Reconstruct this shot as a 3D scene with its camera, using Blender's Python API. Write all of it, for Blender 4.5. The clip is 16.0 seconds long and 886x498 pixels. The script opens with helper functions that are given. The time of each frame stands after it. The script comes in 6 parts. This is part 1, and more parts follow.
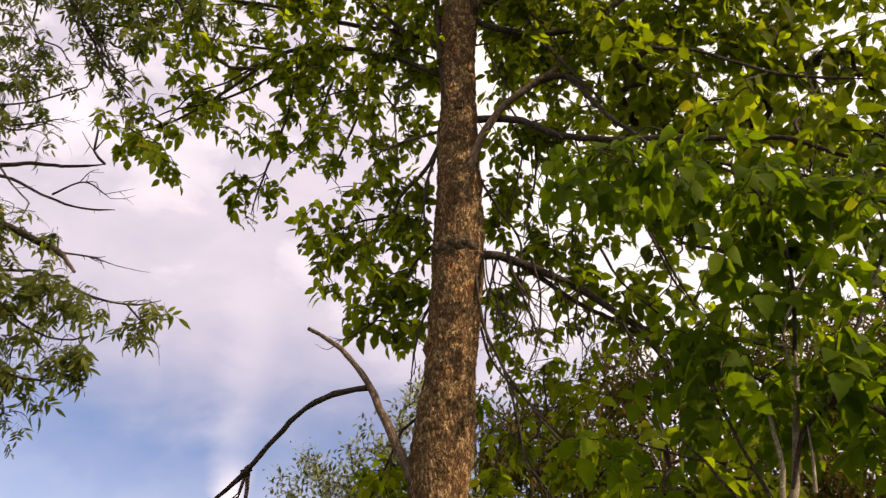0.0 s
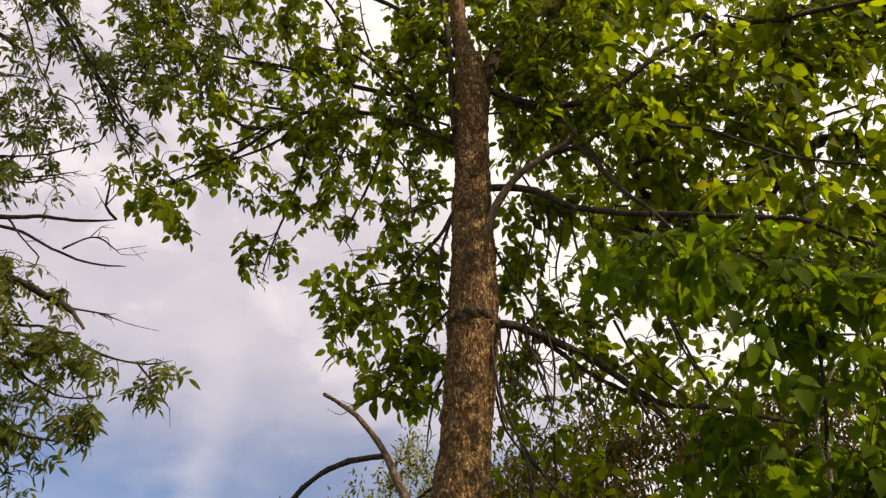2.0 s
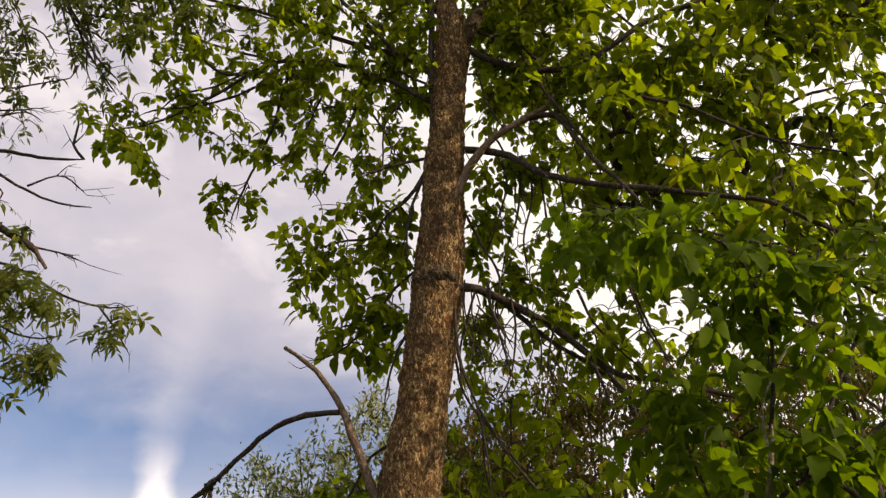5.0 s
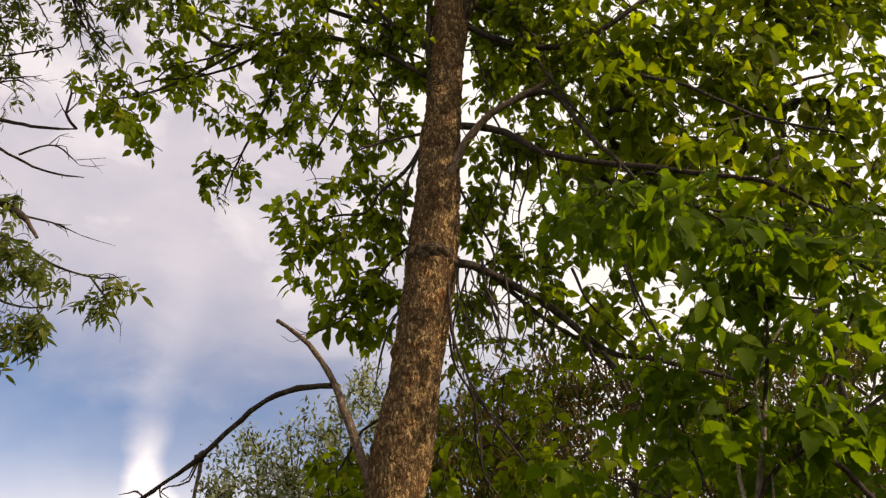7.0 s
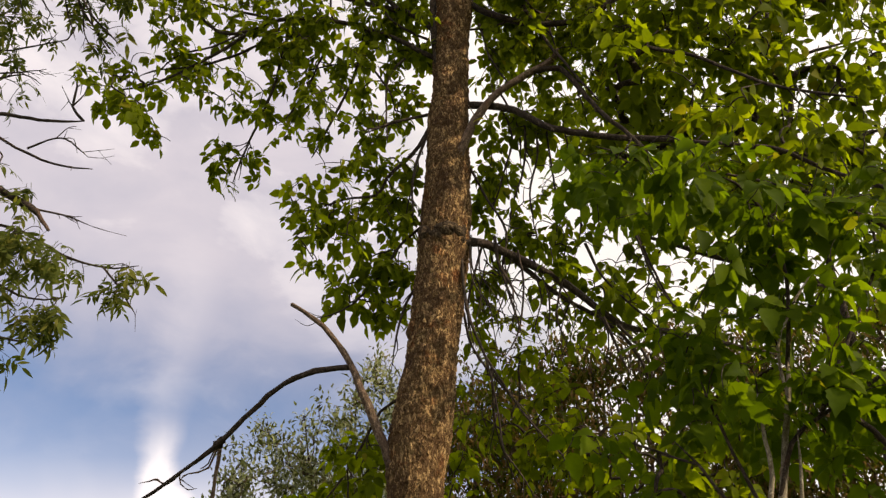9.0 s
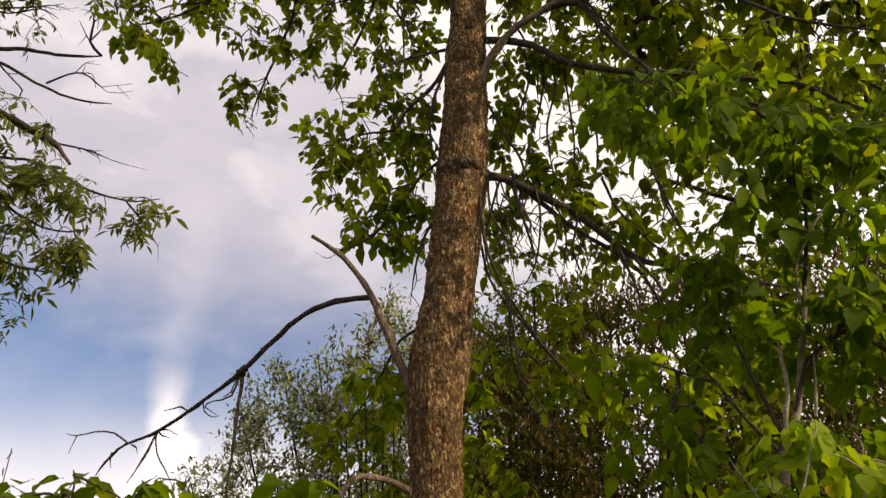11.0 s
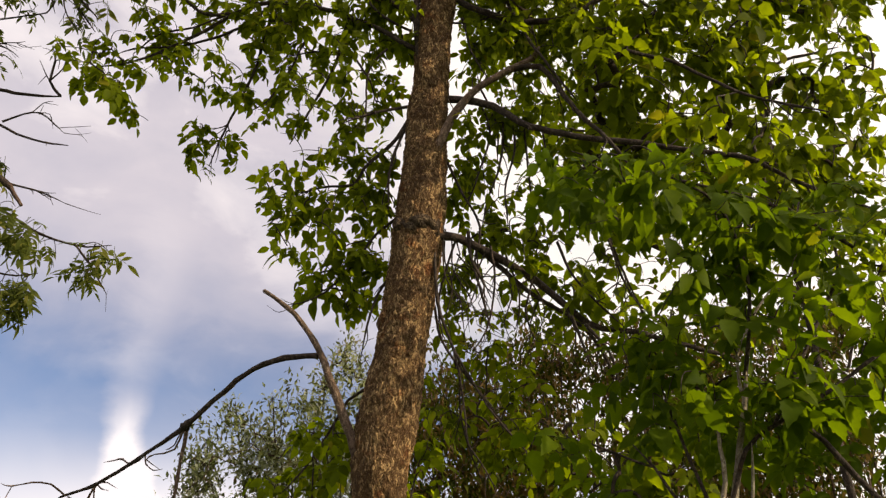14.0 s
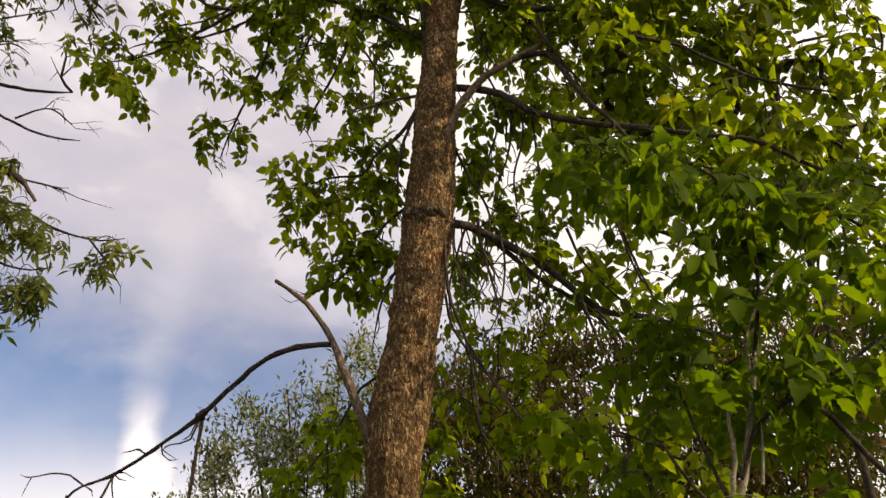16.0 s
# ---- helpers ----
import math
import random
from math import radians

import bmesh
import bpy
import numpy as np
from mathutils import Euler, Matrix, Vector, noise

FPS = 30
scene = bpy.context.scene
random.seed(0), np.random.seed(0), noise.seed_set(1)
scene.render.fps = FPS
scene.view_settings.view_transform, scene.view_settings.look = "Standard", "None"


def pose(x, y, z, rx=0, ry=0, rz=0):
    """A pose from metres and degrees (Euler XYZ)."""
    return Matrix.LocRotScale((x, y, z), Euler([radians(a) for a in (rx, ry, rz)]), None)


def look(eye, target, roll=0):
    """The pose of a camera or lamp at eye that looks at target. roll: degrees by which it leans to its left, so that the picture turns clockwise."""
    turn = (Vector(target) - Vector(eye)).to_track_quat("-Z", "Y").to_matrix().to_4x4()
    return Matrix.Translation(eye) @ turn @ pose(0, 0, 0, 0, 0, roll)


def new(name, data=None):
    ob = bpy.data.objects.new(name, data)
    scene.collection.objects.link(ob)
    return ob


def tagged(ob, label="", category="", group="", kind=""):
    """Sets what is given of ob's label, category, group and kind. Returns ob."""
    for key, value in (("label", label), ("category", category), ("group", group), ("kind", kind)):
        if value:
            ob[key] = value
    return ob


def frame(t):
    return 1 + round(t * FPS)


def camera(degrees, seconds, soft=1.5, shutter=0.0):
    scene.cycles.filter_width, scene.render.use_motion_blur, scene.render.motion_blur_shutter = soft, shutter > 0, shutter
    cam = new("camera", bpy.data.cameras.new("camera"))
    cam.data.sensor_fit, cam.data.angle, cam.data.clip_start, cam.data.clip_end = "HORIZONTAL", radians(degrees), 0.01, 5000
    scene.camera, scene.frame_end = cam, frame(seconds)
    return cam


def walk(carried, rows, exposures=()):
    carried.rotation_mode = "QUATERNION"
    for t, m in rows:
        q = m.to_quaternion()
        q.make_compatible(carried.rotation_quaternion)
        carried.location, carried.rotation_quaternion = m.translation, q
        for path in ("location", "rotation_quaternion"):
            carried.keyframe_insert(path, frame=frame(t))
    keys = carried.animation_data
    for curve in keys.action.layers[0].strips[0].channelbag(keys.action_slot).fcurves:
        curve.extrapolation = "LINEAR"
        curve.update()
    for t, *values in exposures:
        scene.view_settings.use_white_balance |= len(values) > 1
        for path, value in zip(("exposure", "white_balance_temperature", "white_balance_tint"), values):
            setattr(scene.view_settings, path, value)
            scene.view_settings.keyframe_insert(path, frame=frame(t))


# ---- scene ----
# ---------------------------------------------------------------- camera
cam = camera(54, 16.0, soft=1.3, shutter=0.5)
PATH = [
    (0.0, 0.2194, 0.0776, 1.4945, 122.312, 2.037, 4.613),
    (0.5, 0.1284, 0.0705, 1.5093, 123.197, 2.462, 2.898),
    (1.0, 0.0142, 0.0254, 1.5477, 123.872, 1.602, 1.996),
    (1.5, -0.0405, -0.0225, 1.5603, 124.452, 1.296, 1.745),
    (2.0, -0.0154, -0.0638, 1.5886, 125.115, 1.744, 2.378),
    (2.5, -0.0014, -0.1052, 1.6392, 124.998, 1.718, 2.731),
    (3.0, -0.0456, -0.122, 1.6501, 124.66, 1.318, 2.832),
    (3.5, -0.0571, -0.1159, 1.6281, 124.252, 1.004, 3.089),
    (4.0, -0.0203, -0.1108, 1.6294, 123.863, 0.653, 2.367),
    (4.5, 0.024, -0.0962, 1.6277, 123.286, 0.688, 1.488),
    (5.0, 0.0404, -0.083, 1.6301, 122.003, -0.137, -0.673),
    (7.5, 0.0198, -0.0209, 1.5967, 120.526, -0.756, -1.583),
    (8.0, 0.0, 0.0, 1.6, 120.001, -0.52, -0.3),
    (8.5, 0.0004, 0.0161, 1.5754, 120.615, 0.658, -0.393),
    (11.0, -0.0791, 0.0055, 1.4307, 117.128, 0.216, -0.144),
    (11.5, 0.0027, 0.0407, 1.399, 116.431, 2.04, -0.364),
    (12.0, 0.0622, 0.0709, 1.4115, 116.419, 0.929, -2.556),
    (12.5, 0.0517, 0.0561, 1.471, 117.463, -0.445, -3.505),
    (13.0, 0.0202, -0.0092, 1.5346, 119.742, -1.903, -4.434),
    (13.5, 0.009, -0.0356, 1.556, 119.672, -1.183, -3.569),
    (14.0, 0.0013, -0.0529, 1.5677, 119.375, -0.677, -2.98),
    (14.5, 0.0294, -0.0521, 1.5679, 119.467, 0.205, -3.075),
    (15.0, 0.0438, -0.0456, 1.5573, 119.549, 0.502, -3.046),
    (15.5, 0.0046, -0.0711, 1.5478, 119.692, 0.123, -1.386),
    (16.0, 0.0173, -0.0612, 1.5313, 118.894, -0.306, -1.816),
]
walk(cam, [(t, pose(x, y, z, rx, ry, rz)) for t, x, y, z, rx, ry, rz in PATH], [(0.0, 0.22, 6680, 16), (0.5, 0.13, 6680, 13.5), (1.2, 0.03, 6680, 9), (16.0, 0.03, 6680, 8.5)])

# ---------------------------------------------------------------- sky, sun
SUN_AZIMUTH, SUN_HEIGHT = radians(112), radians(27)      # clockwise from +y, above the horizon
world = bpy.data.worlds.new("evening_sky")
scene.world = world
world.use_nodes = True


def nodes_of(tree):
    tree.nodes.clear()

    def add(kind, **settings):
        node = tree.nodes.new(kind)
        for key, value in settings.items():
            if key in node.inputs:
                node.inputs[key].default_value = value
        return node
    return add, tree.links.new


add, link = nodes_of(world.node_tree)
sky = add("ShaderNodeTexSky")
sky.sky_type, sky.sun_disc = "NISHITA", False
sky.sun_elevation, sky.sun_rotation = SUN_HEIGHT, SUN_AZIMUTH
sky.air_density, sky.dust_density, sky.ozone_density = 1.0, 0.8, 3.6
coord = add("ShaderNodeTexCoord")
split = add("ShaderNodeSeparateXYZ")
link(coord.outputs["Generated"], split.inputs[0])


def ramp(source, stops):
    node = add("ShaderNodeValToRGB")
    node.color_ramp.elements.remove(node.color_ramp.elements[1])
    for n, (at, value) in enumerate(stops):
        e = node.color_ramp.elements[0] if n == 0 else node.color_ramp.elements.new(at)
        e.position, e.color = at, (value, value, value, 1)
    link(source, node.inputs[0])
    return node.outputs[0]


def math_node(kind, a, b):
    node = add("ShaderNodeMath")
    node.operation, node.use_clamp = kind, False
    for n, v in enumerate((a, b)):
        if isinstance(v, (int, float)):
            node.inputs[n].default_value = v
        else:
            link(v, node.inputs[n])
    return node.outputs[0]


# across: left to right along the horizon; height: tangent of the height above it
ahead = math_node("MAXIMUM", split.outputs["Y"], 0.2)
across = math_node("DIVIDE", split.outputs["X"], ahead)
level = math_node("SQRT", math_node("ADD", math_node("MULTIPLY", split.outputs["X"], split.outputs["X"]), math_node("MULTIPLY", split.outputs["Y"], split.outputs["Y"])), 0)
height = math_node("DIVIDE", split.outputs["Z"], math_node("MAXIMUM", level, 0.2))
sheet = add("ShaderNodeCombineXYZ")
link(math_node("MULTIPLY", across, 2.0), sheet.inputs["X"])
link(math_node("MULTIPLY", height, 3.2), sheet.inputs["Y"])
puffs = add("ShaderNodeTexNoise", Scale=1.0, Detail=5.0, Roughness=0.45, Distortion=0.4)
link(sheet.outputs[0], puffs.inputs["Vector"])
fine = add("ShaderNodeTexNoise", Scale=3.4, Detail=6.0, Roughness=0.55, Distortion=0.3)
link(sheet.outputs[0], fine.inputs["Vector"])
wander = math_node("SUBTRACT", puffs.outputs[0], 0.5)
curl = math_node("SUBTRACT", fine.outputs[0], 0.5)
# a bank of cloud overhead, a clear lane under it, low cloud, and one upright streak across the lane
high = math_node("ADD", height, math_node("ADD", math_node("MULTIPLY", wander, 0.16), math_node("MULTIPLY", curl, 0.05)))
bank = ramp(high, [(0.16, 1.0), (0.21, 0.92), (0.25, 0.60), (0.29, 0.26), (0.345, 0.12), (0.40, 0.32), (0.445, 0.62), (0.52, 0.86), (0.70, 0.95)])
off = math_node("ADD", across, math_node("ADD", math_node("MULTIPLY", wander, 0.09), math_node("MULTIPLY", curl, 0.07)))
spread = ramp(high, [(0.17, 0.8), (0.225, 1.3), (0.29, 1.55), (0.36, 1.2), (0.5, 1.0)])          # the streak widens towards its foot
streak = ramp(math_node("ADD", math_node("MULTIPLY", math_node("ADD", math_node("ADD", off, 0.324), math_node("MULTIPLY", math_node("MINIMUM", math_node("SUBTRACT", height, 0.28), 0.0), 0.22)), spread), 0.506), [(0.460, 0.0), (0.488, 0.48), (0.506, 0.62), (0.524, 0.48), (0.552, 0.0)])
streak = math_node("MULTIPLY", streak, ramp(high, [(0.22, 1.5), (0.275, 1.35), (0.31, 0.85), (0.35, 0.32), (0.44, 0.22), (0.52, 0.14), (0.60, 0.0)]))
sunny = ramp(math_node("ADD", math_node("ADD", off, 0.275), math_node("MULTIPLY", height, 0.45)), [(0.44, 0.0), (0.68, 1.0)])
veil = math_node("ADD", math_node("MAXIMUM", bank, sunny), streak)
cover = math_node("ADD", veil, math_node("MULTIPLY", curl, 0.5))
cover.node.use_clamp = True
tone = add("ShaderNodeMix")
tone.data_type = "RGBA"
tone.inputs[6].default_value, tone.inputs[7].default_value = (0.72, 0.655, 0.725, 1), (0.985, 0.90, 0.925, 1)
link(ramp(math_node("ADD", math_node("MULTIPLY", wander, 1.5), math_node("MULTIPLY", curl, 0.5)), [(-0.0, 0.0), (0.05, 0.35), (0.35, 1.0)]), tone.inputs[0])
edge = add("ShaderNodeMix")                              # thick low cloud and the streak are white
edge.data_type = "RGBA"
edge.inputs[7].default_value = (1.06, 0.985, 1.02, 1)
link(tone.outputs[2], edge.inputs[6])
link(ramp(math_node("ADD", math_node("MULTIPLY", streak, 0.9), ramp(high, [(0.2, 0.9), (0.26, 0.4), (0.33, 0.0)])), [(0.0, 0.0), (0.8, 1.0)]), edge.inputs[0])
glare = add("ShaderNodeMix")                            # the clouds brighten towards the sun's side
glare.data_type = "RGBA"
glare.inputs[7].default_value = (1.15, 1.07, 1.0, 1)
link(edge.outputs[2], glare.inputs[6])
link(math_node("MULTIPLY", sunny, 0.85), glare.inputs[0])
sunward = add("ShaderNodeVectorMath")                   # cloud glow around the sun, out of view, added as fill light
sunward.operation = "DOT_PRODUCT"
sunward.inputs[1].default_value = (math.sin(SUN_AZIMUTH) * math.cos(SUN_HEIGHT), math.cos(SUN_AZIMUTH) * math.cos(SUN_HEIGHT), math.sin(SUN_HEIGHT))
link(coord.outputs["Generated"], sunward.inputs[0])
fill_halo = math_node("ADD", math_node("MULTIPLY", ramp(sunward.outputs["Value"], [(0.25, 0.0), (0.6, 0.22), (0.85, 0.6), (1.0, 1.0)]), 0.8), 1.0)
gain = add("ShaderNodeVectorMath")
gain.operation = "MULTIPLY"
gain.inputs[1].default_value = (0.150, 0.130, 0.133)     # thin high haze takes the green out of the blue
link(sky.outputs[0], gain.inputs[0])
mixed = add("ShaderNodeMix")
mixed.data_type = "RGBA"
link(cover, mixed.inputs[0])
link(gain.outputs[0], mixed.inputs[6])
lit_cloud = add("ShaderNodeVectorMath")
lit_cloud.operation = "SCALE"
link(glare.outputs[2], lit_cloud.inputs[0])
link(fill_halo, lit_cloud.inputs["Scale"])
link(lit_cloud.outputs[0], mixed.inputs[7])
shine = add("ShaderNodeBackground", Strength=1.0)
link(mixed.outputs[2], shine.inputs[0])
link(shine.outputs[0], add("ShaderNodeOutputWorld").inputs[0])

lamp = bpy.data.lights.new("sun", "SUN")
lamp.energy, lamp.angle, lamp.color = 5.0, radians(0.6), (1.0, 0.82, 0.60)
to_sun = Vector((math.sin(SUN_AZIMUTH) * math.cos(SUN_HEIGHT), math.cos(SUN_AZIMUTH) * math.cos(SUN_HEIGHT), math.sin(SUN_HEIGHT)))
new("sun", lamp).matrix_world = look(to_sun * 40, (0, 0, 0))

# ---------------------------------------------------------------- materials


def material(name):
    mat = bpy.data.materials.new(name)
    mat.use_nodes = True
    return (mat, *nodes_of(mat.node_tree))


def colours(add, link, source, stops):
    node = add("ShaderNodeValToRGB")
    node.color_ramp.elements.remove(node.color_ramp.elements[1])
    for n, (at, rgb) in enumerate(stops):
        e = node.color_ramp.elements[0] if n == 0 else node.color_ramp.elements.new(at)
        e.position, e.color = at, (*rgb, 1)
    link(source, node.inputs[0])
    return node.outputs[0]


def bark(name, dark, mid, light, scale=1.0, bump=0.6, grain=0.36, patch=(0.80, 0.62, 0.46)):
    """Flaky bark: cracked scales drawn out along the stem, worn pale edges, dark clefts, broad warm and grey patches."""
    mat, add, link = material(name)
    coord = add("ShaderNodeTexCoord")

    def shifted(source, at_scale, amount):
        bend = add("ShaderNodeTexNoise", Scale=at_scale, Detail=4.0, Roughness=0.6)
        link(coord.outputs["Object"], bend.inputs["Vector"])
        shift = add("ShaderNodeVectorMath")
        shift.operation = "MULTIPLY_ADD"
        shift.inputs[1].default_value = (amount, amount, amount)
        link(bend.outputs["Color"], shift.inputs[0])
        link(source, shift.inputs[2])
        return shift.outputs[0]

    def sums(a, factor, b):
        node = add("ShaderNodeMath")
        node.operation = "MULTIPLY_ADD"
        node.inputs[1].default_value = factor
        link(a, node.inputs[0])
        link(b, node.inputs[2])
        return node.outputs[0]

    def multiplied(a, b, share):
        node = add("ShaderNodeMix")
        node.data_type, node.blend_type = "RGBA", "MULTIPLY"
        node.inputs[0].default_value = share
        link(a, node.inputs[6])
        link(b, node.inputs[7])
        return node.outputs[2]

    wavy = shifted(shifted(coord.outputs["Object"], 9.0 * scale, 0.07), 55.0 * scale, 0.016)
    long = add("ShaderNodeMapping")
    long.inputs["Scale"].default_value = (scale, scale, grain * scale)
    link(wavy, long.inputs[0])
    ridge = add("ShaderNodeTexNoise", Scale=62.0, Detail=9.0, Roughness=0.72, Distortion=0.4)
    grit = add("ShaderNodeTexNoise", Scale=105.0, Detail=4.0, Roughness=0.7)
    plates = add("ShaderNodeTexVoronoi", Scale=46.0, Randomness=1.0)
    plates.feature = "DISTANCE_TO_EDGE"
    flakes = add("ShaderNodeTexVoronoi", Scale=46.0, Randomness=1.0)
    for tex in (ridge, grit, plates, flakes):
        link(long.outputs[0], tex.inputs["Vector"])
    lone = add("ShaderNodeSeparateColor")
    link(flakes.outputs["Color"], lone.inputs[0])
    tone = sums(grit.outputs[0], 0.45, sums(lone.outputs[0], 0.22, ridge.outputs[0]))
    base = colours(add, link, tone, [(0.56, dark), (0.70, mid), (0.86, mid), (0.96, light)])
    clefts = colours(add, link, sums(ridge.outputs[0], 0.12, plates.outputs[0]), [(0.045, (0.10, 0.08, 0.07)), (0.085, (0.55, 0.50, 0.45)), (0.16, (1, 1, 1))])
    stain = add("ShaderNodeTexNoise", Scale=4.5 * scale, Detail=6.0, Roughness=0.68)
    moss = add("ShaderNodeTexNoise", Scale=11.0 * scale, Detail=5.0, Roughness=0.7)
    for tex in (stain, moss):
        link(coord.outputs["Object"], tex.inputs["Vector"])
    warm = colours(add, link, stain.outputs[0], [(0.36, (0.62, 0.56, 0.52)), (0.47, (1, 0.98, 0.96)), (0.56, (1.05, 1.06, 1.02)), (0.66, patch)])
    grey = colours(add, link, moss.outputs[0], [(0.40, (0.72, 0.72, 0.64)), (0.52, (1, 1, 1)), (0.68, (1.25, 1.28, 1.22))])
    skin = add("ShaderNodeBsdfPrincipled", Roughness=0.9)
    skin.inputs["Specular IOR Level"].default_value = 0.2
    link(multiplied(multiplied(multiplied(base, clefts, 0.8), warm, 0.85), grey, 0.7), skin.inputs["Base Color"])
    relief = add("ShaderNodeBump", Strength=bump, Distance=0.016)
    link(sums(plates.outputs[0], 1.7, tone), relief.inputs["Height"])
    link(relief.outputs[0], skin.inputs["Normal"])
    link(skin.outputs[0], add("ShaderNodeOutputMaterial").inputs[0])
    return mat


def leaf_material(name, tones, glow, through_share=0.45, joined=True, gloss=0.6, shine=0.06):
    """Thin leaf: a waxy face, light that comes through it, and a tone of its own for every leaf."""
    mat, add, link = material(name)
    pick = add("ShaderNodeNewGeometry").outputs["Random Per Island"] if joined else add("ShaderNodeObjectInfo").outputs["Random"]
    coord = add("ShaderNodeTexCoord")
    blotch = add("ShaderNodeTexNoise", Scale=26.0, Detail=3.0)
    link(coord.outputs["Object"], blotch.inputs["Vector"])
    tint = colours(add, link, pick, tones)
    speck = add("ShaderNodeMix")
    speck.data_type, speck.blend_type = "RGBA", "MULTIPLY"
    speck.inputs[0].default_value = 0.6
    link(tint, speck.inputs[6])
    link(colours(add, link, blotch.outputs[0], [(0.3, (0.7, 0.72, 0.6)), (0.7, (1.15, 1.12, 1.1))]), speck.inputs[7])
    face = add("ShaderNodeBsdfPrincipled", Roughness=gloss)
    face.inputs["Specular IOR Level"].default_value = shine
    link(speck.outputs[2], face.inputs["Base Color"])
    lit = add("ShaderNodeMix")
    lit.data_type, lit.blend_type = "RGBA", "MULTIPLY"
    lit.inputs[0].default_value = 1.0
    lit.inputs[7].default_value = (*glow, 1)
    link(speck.outputs[2], lit.inputs[6])
    back = add("ShaderNodeBsdfTranslucent")
    link(lit.outputs[2], back.inputs[0])
    share = add("ShaderNodeMixShader", Fac=through_share)
    link(face.outputs[0], share.inputs[1])
    link(back.outputs[0], share.inputs[2])
    link(share.outputs[0], add("ShaderNodeOutputMaterial").inputs[0])
    return mat


def soil(name):
    mat, add, link = material(name)
    coord = add("ShaderNodeTexCoord")
    coarse = add("ShaderNodeTexNoise", Scale=0.6, Detail=6.0)
    fine = add("ShaderNodeTexNoise", Scale=14.0, Detail=8.0, Roughness=0.7)
    for tex in (coarse, fine):
        link(coord.outputs["Object"], tex.inputs["Vector"])
    blend = add("ShaderNodeMath")
    blend.operation = "MULTIPLY"
    link(coarse.outputs[0], blend.inputs[0])
    link(fine.outputs[0], blend.inputs[1])
    skin = add("ShaderNodeBsdfPrincipled", Roughness=0.95)
    link(colours(add, link, blend.outputs[0], [(0.14, (0.035, 0.03, 0.018)), (0.25, (0.05, 0.075, 0.02)), (0.38, (0.09, 0.12, 0.035))]), skin.inputs["Base Color"])
    relief = add("ShaderNodeBump", Strength=0.6, Distance=0.05)
    link(fine.outputs[0], relief.inputs["Height"])
    link(relief.outputs[0], skin.inputs["Normal"])
    link(skin.outputs[0], add("ShaderNodeOutputMaterial").inputs[0])
    return mat


GREEN = [(0.0, (0.040, 0.052, 0.002)), (0.35, (0.074, 0.093, 0.003)), (0.7, (0.112, 0.138, 0.004)), (0.95, (0.144, 0.172, 0.005)), (1.0, (0.150, 0.132, 0.010))]
FRESH = [(0.0, (0.040, 0.064, 0.002)), (0.4, (0.056, 0.088, 0.003)), (0.75, (0.076, 0.110, 0.0034)), (0.96, (0.100, 0.138, 0.005)), (1.0, (0.125, 0.118, 0.009))]
BRIGHT = [(0.0, (0.08, 0.125, 0.004)), (0.5, (0.13, 0.185, 0.006)), (0.93, (0.20, 0.25, 0.010)), (1.0, (0.26, 0.17, 0.025))]
# thicket and far wood: their shade is put into darker leaf tones, with some brown
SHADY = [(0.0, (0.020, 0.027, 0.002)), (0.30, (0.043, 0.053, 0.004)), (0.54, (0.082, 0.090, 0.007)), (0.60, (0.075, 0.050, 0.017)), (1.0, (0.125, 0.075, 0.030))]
ASH = [(0.0, (0.042, 0.054, 0.010)), (0.4, (0.072, 0.087, 0.017)), (0.8, (0.108, 0.122, 0.026)), (1.0, (0.16, 0.15, 0.030))]
SILVER = [(0.0, (0.035, 0.040, 0.012)), (0.4, (0.12, 0.132, 0.05)), (0.75, (0.27, 0.29, 0.18)), (0.9, (0.42, 0.43, 0.31)), (1.0, (0.15, 0.10, 0.055))]
